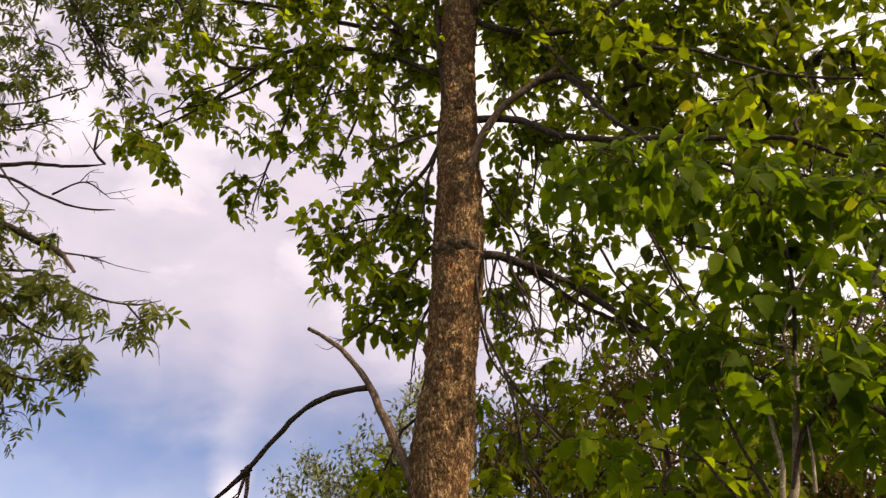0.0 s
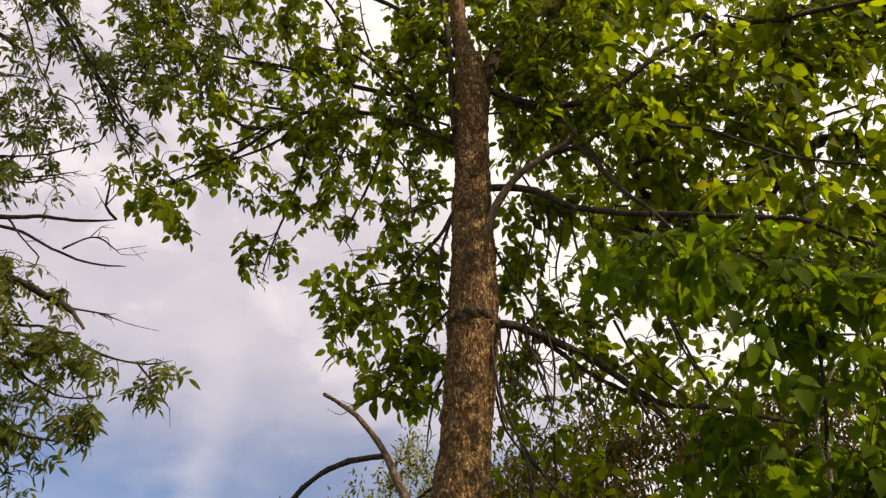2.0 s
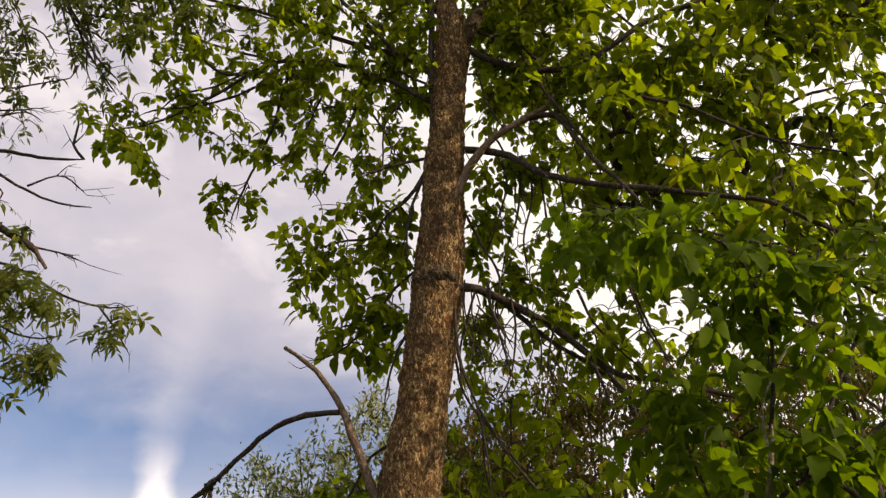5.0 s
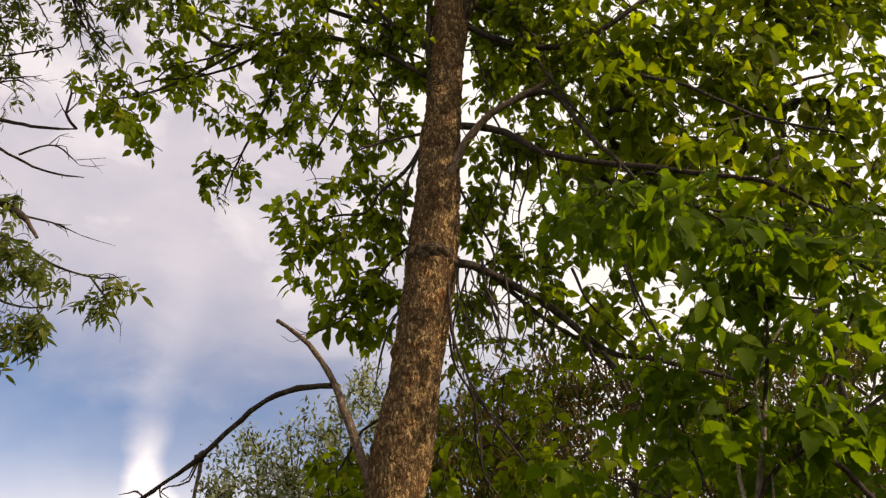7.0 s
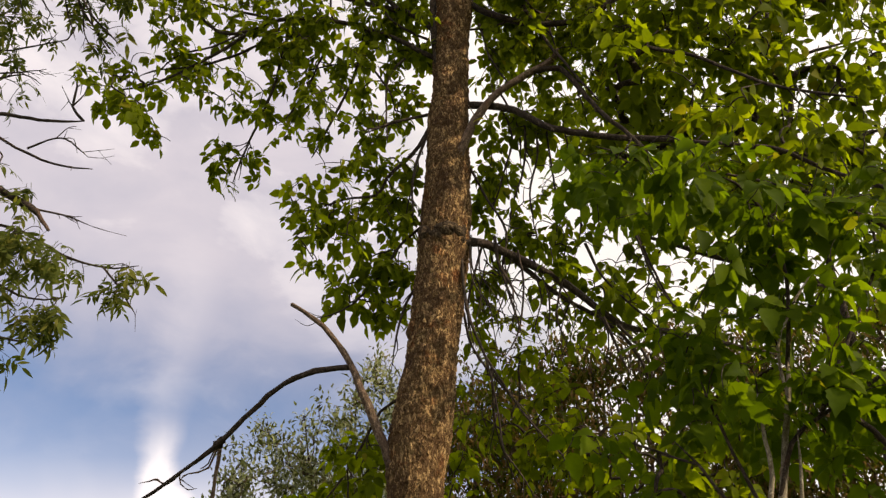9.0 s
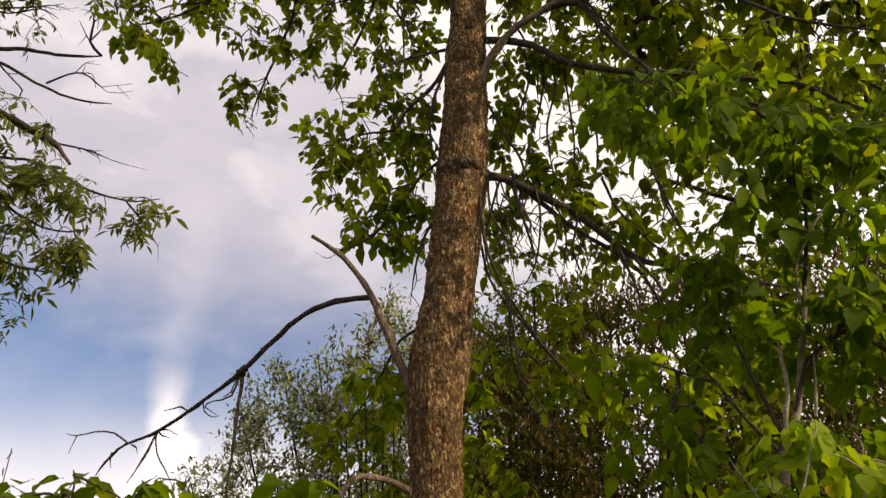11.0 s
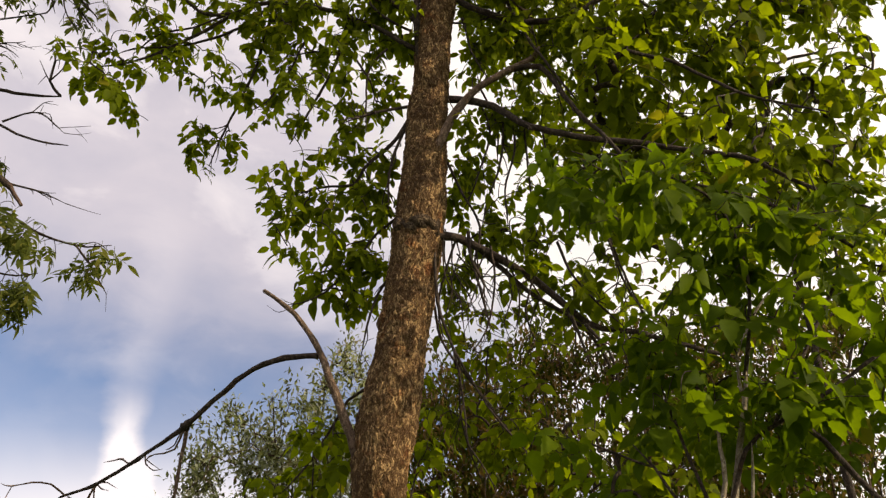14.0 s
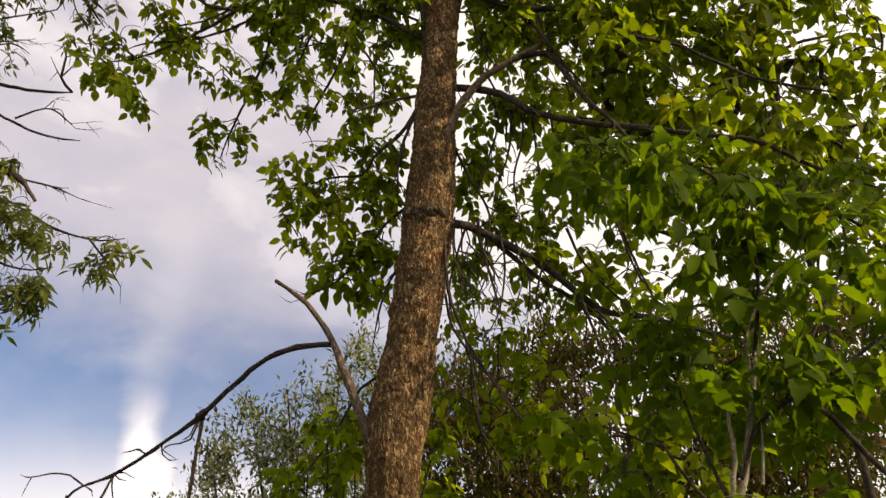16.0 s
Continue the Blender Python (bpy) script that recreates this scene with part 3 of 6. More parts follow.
elder.limb("stem", [(0.043, 4.36, 5.405, 0.0231), (0.005, 4.365, 5.717, 0.0231), (-0.004, 4.369, 5.991, 0.0224), (0.005, 4.374, 6.337, 0.0224), (-0.007, 4.379, 6.708, 0.0218), (-0.054, 4.385, 7.177, 0.0218), (-0.096, 4.393, 7.837, 0.0211), (-0.118, 4.4, 8.571, 0.0204)], MAT["limb"], 8)
elder.limb("stem", [(0.179, 4.4, 5.979, 0.066), (0.24, 4.389, 6.188, 0.054), (0.327, 4.377, 6.403, 0.046), (0.43, 4.367, 6.56, 0.040), (0.60, 4.352, 6.76, 0.034), (0.85, 4.332, 7.02, 0.028), (1.15, 4.3, 7.55, 0.02)], MAT["collar"], 10, knobs=0.06)
elder.limb("broken_stub", [(0.16, 4.33, 6.10, 0.060), (0.165, 4.31, 6.24, 0.052), (0.168, 4.30, 6.37, 0.042)], MAT["trunk"], 12, label="weathered stub of a lost stem", knobs=0.10, leafy=False, blunt=True)
elder.limb("dead_branch", [(-0.221, 4.36, 2.81, 0.027), (-0.271, 4.36, 2.925, 0.025), (-0.339, 4.36, 3.081, 0.023), (-0.414, 4.36, 3.226, 0.02), (-0.477, 4.36, 3.384, 0.017), (-0.618, 4.36, 3.595, 0.013), (-0.8, 4.36, 3.745, 0.009)], MAT["dead"], 10, label="bare dead branch, broken off at its tip", knobs=0.08, leafy=False, blunt=True)
arch = elder.limb("dead_branch", [(-0.467, 4.36, 3.364, 0.016), (-0.652, 4.449, 3.383, 0.015), (-0.832, 4.543, 3.339, 0.014), (-1.019, 4.658, 3.227, 0.013), (-1.211, 4.782, 3.088, 0.012), (-1.449, 4.917, 2.963, 0.01), (-1.763, 5.086, 2.811, 0.008), (-1.945, 5.17, 2.771, 0.007), (-2.087, 5.25, 2.682, 0.006), (-2.157, 5.3, 2.612, 0.006)], MAT["limb"], 10, label="bare dead branch arching down to thin twigs", knobs=0.12, leafy=False)
elder.limb("dead_twig", [(-1.239, 4.9, 3.151, 0.0110), (-1.253, 4.935, 2.958, 0.0093), (-1.275, 4.982, 2.709, 0.0076), (-1.304, 5.047, 2.378, 0.0059), (-1.314, 5.1, 2.115, 0.0043)], MAT["dead"], 7, knobs=0.13, leafy=False, under=arch)
elder.limb("dead_twig", [(-1.255, 4.9, 3.123, 0.0056), (-1.309, 4.97, 3.01, 0.0050), (-1.435, 5.029, 2.995, 0.0037), (-1.477, 5.056, 2.963, 0.0037), (-1.411, 5.1, 2.922, 0.0031)], MAT["dead"], 7, knobs=0.13, leafy=False, under=arch)
elder.limb("dead_twig", [(-1.255, 4.9, 3.123, 0.0043), (-1.339, 5.045, 3.049, 0.0037), (-1.393, 5.1, 3.039, 0.0031)], MAT["dead"], 7, knobs=0.13, leafy=False, under=arch)
elder.limb("dead_twig", [(-1.771, 5.15, 2.839, 0.0068), (-1.821, 5.124, 2.667, 0.0050), (-1.892, 5.1, 2.523, 0.0031)], MAT["dead"], 7, knobs=0.13, leafy=False, under=arch)
elder.limb("dead_twig", [(-1.777, 5.15, 2.832, 0.0043), (-1.753, 5.133, 2.701, 0.0037), (-1.694, 5.12, 2.616, 0.0037), (-1.613, 5.1, 2.484, 0.0031)], MAT["dead"], 7, knobs=0.13, leafy=False, under=arch)
elder.limb("dead_twig", [(-1.931, 5.15, 2.769, 0.0056), (-2.024, 5.137, 2.826, 0.0050), (-2.132, 5.123, 2.833, 0.0043), (-2.234, 5.108, 2.809, 0.0037), (-2.296, 5.1, 2.817, 0.0031)], MAT["dead"], 7, knobs=0.13, leafy=False, under=arch)
elder.limb("dead_twig", [(-2.253, 5.15, 2.821, 0.0031), (-2.261, 5.1, 2.695, 0.0031)], MAT["dead"], 7, knobs=0.13, leafy=False, under=arch)
elder.limb("dead_twig", [(-1.514, 5.12, 3.023, 0.0042), (-1.493, 5.12, 2.956, 0.0036), (-1.451, 5.12, 2.926, 0.0030), (-1.399, 5.12, 2.929, 0.0024)], MAT["dead"], 6, knobs=0.15, leafy=False, under=arch)
elder.limb("dead_twig", [(-1.775, 5.12, 2.837, 0.0042), (-1.732, 5.12, 2.806, 0.0033), (-1.684, 5.12, 2.795, 0.0024)], MAT["dead"], 6, knobs=0.15, leafy=False, under=arch)
elder.limb("dead_twig", [(-1.758, 5.12, 2.845, 0.0042), (-1.698, 5.12, 2.840, 0.0033), (-1.640, 5.12, 2.811, 0.0024)], MAT["dead"], 6, knobs=0.15, leafy=False, under=arch)
elder.limb("dead_twig", [(-1.913, 5.12, 2.762, 0.0042), (-1.871, 5.12, 2.742, 0.0033), (-1.862, 5.12, 2.700, 0.0024)], MAT["dead"], 6, knobs=0.15, leafy=False, under=arch)
elder.limb("dead_twig", [(-2.011, 5.12, 2.709, 0.0042), (-2.016, 5.12, 2.665, 0.0033), (-2.003, 5.12, 2.614, 0.0024)], MAT["dead"], 6, knobs=0.15, leafy=False, under=arch)
elder.limb("dead_twig", [(-1.55, 4.97, 2.912, 0.0048), (-1.633, 5.10, 2.965, 0.0042), (-1.690, 5.12, 2.970, 0.0033), (-1.746, 5.12, 2.959, 0.0024)], MAT["dead"], 6, knobs=0.15, leafy=False, under=arch)
elder.limb("knot", [(-1.205, 4.80, 3.115, 0.014), (-1.235, 4.83, 3.10, 0.024), (-1.262, 4.86, 3.085, 0.014)], MAT["limb"], 9, label="knotted fork of the dead branch", knobs=0.2, leafy=False, under=arch)
elder.limb("dead_branch", [(-0.233, 4.3, 2.311, 0.018), (-0.335, 4.208, 2.34, 0.016), (-0.454, 4.103, 2.33, 0.014), (-0.517, 4.028, 2.263, 0.013), (-0.573, 3.9, 2.116, 0.011)], MAT["dead"], 8, label="bare pale branch low on the trunk", knobs=0.05, leafy=False)
elder.limb("dead_branch", [(-0.222, 4.3, 2.147, 0.016), (-0.327, 4.189, 2.21, 0.014), (-0.432, 4.095, 2.188, 0.013), (-0.528, 3.995, 2.131, 0.011), (-0.579, 3.9, 2.035, 0.01)], MAT["dead"], 8, label="bare pale branch low on the trunk", knobs=0.05, leafy=False)
elder.limb("bough", [(0.125, 4.345, 4.70, 0.0382), (0.195, 4.32, 4.86, 0.0298), (0.275, 4.305, 5.03, 0.0247), (0.425, 4.29, 5.222, 0.0221), (0.624, 4.25, 5.349, 0.0221), (0.769, 4.214, 5.433, 0.0195), (0.8, 4.2, 5.498, 0.0187)], MAT["dead"], 12, forks=6)
elder.limb("bough", [(0.642, 4.25, 5.35, 0.02), (0.803, 4.193, 5.339, 0.018), (0.903, 4.127, 5.096, 0.016), (1.011, 4.052, 4.832, 0.014), (1.125, 3.981, 4.623, 0.012), (1.221, 3.9, 4.37, 0.009)], MAT["limb"], 8, forks=6)
elder.limb("bough", [(0.103, 4.4, 5.189, 0.025), (0.229, 4.363, 5.179, 0.025), (0.405, 4.31, 5.129, 0.024), (0.557, 4.261, 5.037, 0.022), (0.731, 4.195, 4.856, 0.021), (1.04, 4.088, 4.711, 0.019), (1.47, 3.929, 4.541, 0.016), (1.83, 3.78, 4.375, 0.013), (2.018, 3.677, 4.17, 0.011), (2.21, 3.566, 3.977, 0.009), (2.319, 3.5, 3.884, 0.008)], MAT["limb"], 8, forks=6)
elder.limb("bough", [(0.05, 4.38, 4.12, 0.045), (0.15, 4.355, 4.14, 0.034), (0.25, 4.37, 4.15, 0.027), (0.353, 4.40, 4.135, 0.024), (0.553, 4.461, 4.06, 0.024), (0.749, 4.497, 3.945, 0.022), (0.939, 4.537, 3.801, 0.019), (1.097, 4.568, 3.691, 0.018), (1.364, 4.608, 3.67, 0.016), (1.664, 4.654, 3.622, 0.014), (1.967, 4.7, 3.581, 0.012)], MAT["limb"], 8, forks=6)
elder.limb("bough", [(0.352, 4.42, 4.148, 0.017), (0.552, 4.497, 4.015, 0.015), (0.719, 4.561, 3.901, 0.013), (0.922, 4.631, 3.809, 0.012), (1.09, 4.694, 3.705, 0.011), (1.188, 4.743, 3.591, 0.01), (1.255, 4.8, 3.431, 0.008)], MAT["limb"], 8, forks=6)
elder.limb("bough", [(0.221, 4.4, 6.144, 0.0238), (0.379, 4.359, 5.979, 0.0223), (0.676, 4.286, 5.804, 0.0209), (0.973, 4.214, 5.765, 0.0194), (1.171, 4.162, 5.858, 0.0194), (1.459, 4.083, 6.052, 0.0180), (1.84, 3.987, 6.138, 0.0173), (2.254, 3.878, 6.09, 0.0151), (2.79, 3.732, 6.075, 0.0137), (3.261, 3.6, 6.135, 0.0115)], MAT["limb"], 8, forks=6)
elder.limb("bough", [(0.527, 4.3, 6.334, 0.0126), (0.61, 4.252, 5.938, 0.0112), (0.754, 4.194, 5.531, 0.0098), (0.892, 4.14, 5.207, 0.0084), (0.997, 4.1, 4.983, 0.0070)], MAT["limb"], 8, forks=6)
elder.limb("bough", [(0.929, 4.2, 7.058, 0.0133), (0.778, 4.25, 6.619, 0.0112), (0.634, 4.283, 6.395, 0.0091), (0.562, 4.3, 6.272, 0.0084)], MAT["limb"], 8, forks=6)
elder.limb("bough", [(1.283, 3.9, 5.222, 0.0112), (1.483, 3.827, 5.095, 0.0104), (1.666, 3.754, 4.949, 0.0096), (1.825, 3.677, 4.765, 0.0088), (1.984, 3.603, 4.63, 0.0080), (2.205, 3.5, 4.489, 0.0072)], MAT["limb"], 8, forks=6)
elder.limb("hanging_branch", [(0.156, 4.4, 3.708, 0.008), (0.215, 4.511, 3.544, 0.007), (0.33, 4.616, 3.418, 0.007), (0.495, 4.754, 3.259, 0.006), (0.714, 4.931, 3.053, 0.005), (0.782, 5, 2.959, 0.005)], MAT["limb"], 6, forks=5)
elder.limb("hanging_branch", [(0.3, 4.4, 3.372, 0.006), (0.321, 4.611, 3.191, 0.006), (0.372, 4.773, 3.051, 0.005), (0.485, 5, 2.859, 0.005)], MAT["limb"], 6, forks=5)
elder.limb("hanging_branch", [(0.208, 4.4, 4.753, 0.009), (0.326, 4.428, 4.481, 0.008), (0.431, 4.453, 4.258, 0.007), (0.402, 4.474, 4.039, 0.006), (0.495, 4.5, 3.813, 0.005)], MAT["limb"], 6, forks=5)
elder.limb("hanging_branch", [(0.579, 4.4, 5.144, 0.009), (0.552, 4.445, 4.747, 0.007), (0.474, 4.479, 4.475, 0.006), (0.446, 4.5, 4.306, 0.005)], MAT["limb"], 6, forks=5)
elder.limb("hanging_branch", [(0.715, 4.4, 5.05, 0.007), (0.746, 4.461, 4.549, 0.006), (0.739, 4.5, 4.25, 0.005)], MAT["limb"], 6, forks=5)
elder.limb("hanging_branch", [(0.35, 4.4, 4.148, 0.008), (0.396, 4.437, 3.944, 0.007), (0.458, 4.475, 3.747, 0.006), (0.487, 4.5, 3.618, 0.005)], MAT["limb"], 6, forks=5)
elder.limb("hanging_branch", [(0.285, 4.4, 4.186, 0.008), (0.217, 4.437, 3.942, 0.007), (0.184, 4.469, 3.741, 0.006), (0.215, 4.5, 3.546, 0.005)], MAT["limb"], 6, forks=5)
elder.limb("hanging_branch", [(0.88, 4.4, 4.155, 0.008), (0.966, 4.431, 3.948, 0.007), (1.149, 4.47, 3.753, 0.006), (1.301, 4.5, 3.628, 0.005)], MAT["limb"], 6, forks=5)
elder.limb("hanging_branch", [(1.186, 4.4, 4.235, 0.008), (1.253, 4.434, 4.027, 0.007), (1.321, 4.464, 3.859, 0.006), (1.418, 4.5, 3.664, 0.005)], MAT["limb"], 6, forks=5)
elder.limb("hanging_branch", [(1.263, 4.4, 4.64, 0.009), (1.43, 4.443, 4.505, 0.007), (1.622, 4.5, 4.3, 0.005)], MAT["limb"], 6, forks=5)
elder.limb("hanging_branch", [(0.646, 4.4, 5.104, 0.007), (0.646, 4.432, 4.826, 0.007), (0.591, 4.466, 4.551, 0.006), (0.606, 4.5, 4.288, 0.005)], MAT["limb"], 6, forks=5)
elder.limb("hanging_branch", [(0.82, 4.4, 5.007, 0.007), (0.86, 4.432, 4.742, 0.006), (0.895, 4.471, 4.434, 0.006), (0.866, 4.5, 4.212, 0.005)], MAT["limb"], 6, forks=5)
elder.limb("hanging_branch", [(0.431, 4.4, 5.193, 0.007), (0.498, 4.429, 4.953, 0.007), (0.42, 4.469, 4.634, 0.006), (0.329, 4.5, 4.405, 0.005)], MAT["limb"], 6, forks=5)
elder.limb("hanging_branch", [(0.733, 4.4, 3.929, 0.006), (0.695, 4.45, 3.738, 0.006), (0.738, 4.5, 3.552, 0.005)], MAT["limb"], 6, forks=5)
elder.limb("hanging_branch", [(0.481, 4.4, 4.112, 0.007), (0.507, 4.436, 3.872, 0.006), (0.469, 4.472, 3.64, 0.005), (0.387, 4.5, 3.48, 0.005)], MAT["limb"], 6, forks=5)
elder.limb("hanging_branch", [(0.576, 4.4, 4.038, 0.005), (0.652, 4.455, 3.811, 0.005), (0.63, 4.5, 3.62, 0.005)], MAT["limb"], 6, forks=5)
elder.limb("hanging_branch", [(0.881, 4.4, 3.769, 0.005), (0.972, 4.455, 3.604, 0.005), (0.95, 4.5, 3.453, 0.005)], MAT["limb"], 6, forks=5)
elder.limb("hanging_branch", [(0.417, 4.4, 5.32, 0.007), (0.54, 4.451, 5.061, 0.006), (0.551, 4.5, 4.786, 0.005)], MAT["limb"], 6, forks=5)
# swollen bark at the bough's foot; shade around it is put in as dark colour
elder.limb("branch_collar", [(-0.012, 4.415, 4.164, 0.058), (-0.011, 4.378, 4.169, 0.047), (0.006, 4.346, 4.157, 0.052), (0.035, 4.324, 4.168, 0.058), (0.071, 4.316, 4.162, 0.047), (0.106, 4.324, 4.178, 0.052), (0.135, 4.346, 4.175, 0.058), (0.152, 4.378, 4.192, 0.047), (0.153, 4.415, 4.188, 0.052)], MAT["collar"], 12, label="swollen collar under the bough, its shade put into dark bark", knobs=0.2, leafy=False)
elder.limb("burl", [(0.01, 4.305, 4.185, 0.03), (0.055, 4.285, 4.18, 0.046), (0.105, 4.29, 4.17, 0.044), (0.165, 4.325, 4.155, 0.038)], MAT["collar"], 12, label="lump of bark at the foot of a bough, coloured dark for shade", knobs=0.14, leafy=False)
elder.limb("burl", [(-0.075, 4.34, 4.17, 0.026), (-0.052, 4.315, 4.185, 0.04), (-0.02, 4.30, 4.18, 0.03)], MAT["collar"], 12, label="lump of bark on the trunk, coloured dark for shade", knobs=0.14, leafy=False)
elder.limb("branch_collar", [(-0.11, 4.37, 2.66, 0.075), (-0.165, 4.36, 2.755, 0.060), (-0.215, 4.36, 2.82, 0.042), (-0.245, 4.36, 2.87, 0.030)], MAT["trunk"], 14, label="flare of bark round the dead branch", knobs=0.05, leafy=False)
elder.limb("burl", [(-0.093, 4.38, 3.644, 0.035), (-0.124, 4.374, 3.609, 0.029), (-0.144, 4.368, 3.564, 0.023), (-0.127, 4.36, 3.504, 0.015)], MAT["trunk"], 10, label="old knob of healed bark", knobs=0.08, leafy=False)
elder.limb("bough", [(-0.023, 4.4, 5.127, 0.0109), (-0.149, 4.372, 5.071, 0.0095), (-0.288, 4.339, 4.998, 0.0082), (-0.44, 4.3, 4.887, 0.0061)], MAT["limb"], 8, forks=6)
elder.limb("bough", [(-0.015, 4.4, 5.036, 0.0150), (-0.092, 4.434, 4.896, 0.0129), (-0.197, 4.467, 4.787, 0.0116), (-0.301, 4.499, 4.688, 0.0102), (-0.355, 4.525, 4.586, 0.0088), (-0.513, 4.559, 4.59, 0.0075), (-0.692, 4.6, 4.559, 0.0061)], MAT["limb"], 8, forks=6)
elder.limb("bough", [(-0.04, 4.4, 4.969, 0.0109), (-0.116, 4.38, 4.692, 0.0088), (-0.136, 4.367, 4.517, 0.0075), (-0.128, 4.35, 4.286, 0.0054)], MAT["limb"], 8, forks=6)
elder.limb("bough", [(-0.065, 4.4, 4.298, 0.0088), (-0.197, 4.44, 4.184, 0.0082), (-0.326, 4.492, 4.002, 0.0068), (-0.47, 4.543, 3.842, 0.0054), (-0.6, 4.577, 3.784, 0.0048), (-0.701, 4.6, 3.775, 0.0048)], MAT["limb"], 8, forks=6)
elder.limb("bough", [(-0.044, 4.4, 3.993, 0.01), (-0.153, 4.4, 3.775, 0.008), (-0.21, 4.4, 3.566, 0.006), (-0.235, 4.4, 3.399, 0.005)], MAT["limb"], 8, forks=6)
elder.limb("bough", [(0.032, 4.4, 5.827, 0.0225), (-0.162, 4.426, 6.047, 0.0210), (-0.43, 4.456, 6.164, 0.0188), (-0.727, 4.487, 6.305, 0.0165), (-1.127, 4.528, 6.528, 0.0135), (-1.496, 4.564, 6.688, 0.0112), (-1.879, 4.6, 6.852, 0.0083)], MAT["limb"], 8, forks=6)
elder.limb("bough", [(0.023, 4.4, 5.592, 0.0188), (-0.268, 4.441, 5.806, 0.0173), (-0.637, 4.487, 6.019, 0.0158), (-1.019, 4.533, 6.113, 0.0142), (-1.27, 4.565, 6.038, 0.0128), (-1.592, 4.613, 5.813, 0.0105), (-1.952, 4.664, 5.632, 0.0075), (-2.243, 4.7, 5.588, 0.0060)], MAT["limb"], 8, forks=6)
elder.limb("bough", [(-0.242, 4.4, 6.05, 0.016), (-0.469, 4.426, 6.37, 0.015), (-0.689, 4.449, 6.654, 0.013), (-0.882, 4.474, 7.087, 0.011), (-1.091, 4.5, 7.553, 0.009)], MAT["limb"], 8, forks=6)
elder.limb("bough", [(0.039, 4.4, 6.481, 0.021), (-0.166, 4.422, 6.834, 0.019), (-0.475, 4.447, 7.154, 0.017), (-0.802, 4.471, 7.419, 0.015), (-1.204, 4.5, 7.859, 0.012)], MAT["limb"], 8, forks=6)
elder.limb("bough", [(-1.023, 4.55, 6.13, 0.012), (-1.078, 4.63, 5.765, 0.011), (-1.173, 4.713, 5.424, 0.009), (-1.286, 4.788, 5.142, 0.007), (-1.358, 4.85, 4.906, 0.006)], MAT["limb"], 8, forks=6)
elder.limb("bough", [(-0.485, 4.6, 6.051, 0.012), (-0.546, 4.632, 5.676, 0.01), (-0.684, 4.668, 5.307, 0.008), (-0.815, 4.7, 5.004, 0.006)], MAT["limb"], 8, forks=6)
elder.limb("bough", [(-1.28, 4.6, 6.071, 0.013), (-1.529, 4.6, 6.044, 0.011), (-1.768, 4.6, 6.291, 0.01), (-2.053, 4.6, 6.802, 0.009), (-2.317, 4.6, 7.357, 0.007)], MAT["limb"], 8, forks=6)
elder.limb("twig", [(-0.342, 4.4, 6.245, 0.01), (-0.471, 4.445, 6.45, 0.009), (-0.6, 4.498, 6.732, 0.008), (-0.664, 4.541, 7.012, 0.007), (-0.726, 4.6, 7.43, 0.006)], MAT["limb"], 6, knobs=0.05, forks=2)
elder.limb("twig", [(-0.404, 4.4, 6.051, 0.01), (-0.477, 4.433, 6.232, 0.009), (-0.626, 4.487, 6.505, 0.008), (-0.788, 4.532, 6.703, 0.007), (-1.072, 4.6, 6.883, 0.006)], MAT["limb"], 6, knobs=0.05, forks=2)
elder.limb("twig", [(-0.73, 4.6, 6.184, 0.008), (-0.782, 4.6, 6.514, 0.008), (-0.883, 4.6, 6.867, 0.007), (-0.973, 4.6, 7.173, 0.006)], MAT["limb"], 6, knobs=0.05, forks=2)
elder.limb("twig", [(-0.029, 4.4, 5.778, 0.01), (-0.226, 4.429, 5.927, 0.009), (-0.347, 4.45, 6.095, 0.008), (-0.41, 4.473, 6.354, 0.007), (-0.382, 4.5, 6.685, 0.005)], MAT["limb"], 6, knobs=0.05, forks=2)
elder.limb("twig", [(-0.922, 4.6, 6.525, 0.011), (-1.237, 4.614, 6.625, 0.009), (-1.515, 4.626, 6.742, 0.008), (-1.792, 4.638, 6.789, 0.007), (-2.079, 4.65, 6.889, 0.006)], MAT["limb"], 6, knobs=0.05, forks=2)
elder.limb("twig", [(-1.117, 4.6, 6.155, 0.011), (-1.565, 4.629, 6.334, 0.009), (-1.845, 4.647, 6.462, 0.008), (-2.083, 4.662, 6.568, 0.008), (-2.417, 4.683, 6.664, 0.007), (-2.707, 4.7, 6.736, 0.006)], MAT["limb"], 6, knobs=0.05, forks=2)
elder.limb("twig", [(-1.559, 4.6, 6.794, 0.009), (-1.818, 4.618, 7.063, 0.008), (-2.085, 4.635, 7.309, 0.007), (-2.277, 4.65, 7.627, 0.006)], MAT["limb"], 6, knobs=0.05, forks=2)
elder.limb("twig", [(-1.659, 4.6, 6.899, 0.009), (-1.787, 4.625, 7.271, 0.008), (-1.944, 4.65, 7.671, 0.006)], MAT["limb"], 6, knobs=0.05, forks=2)
elder.limb("twig", [(-1.246, 4.6, 6.8, 0.009), (-1.368, 4.623, 7.165, 0.008), (-1.505, 4.65, 7.632, 0.006)], MAT["limb"], 6, knobs=0.05, forks=2)
elder.limb("twig", [(-1.034, 4.6, 6.178, 0.011), (-1.194, 4.619, 5.982, 0.009), (-1.478, 4.646, 5.834, 0.008), (-1.769, 4.671, 5.784, 0.007), (-1.979, 4.688, 5.771, 0.006), (-2.098, 4.7, 5.709, 0.005)], MAT["limb"], 6, knobs=0.05, forks=2)
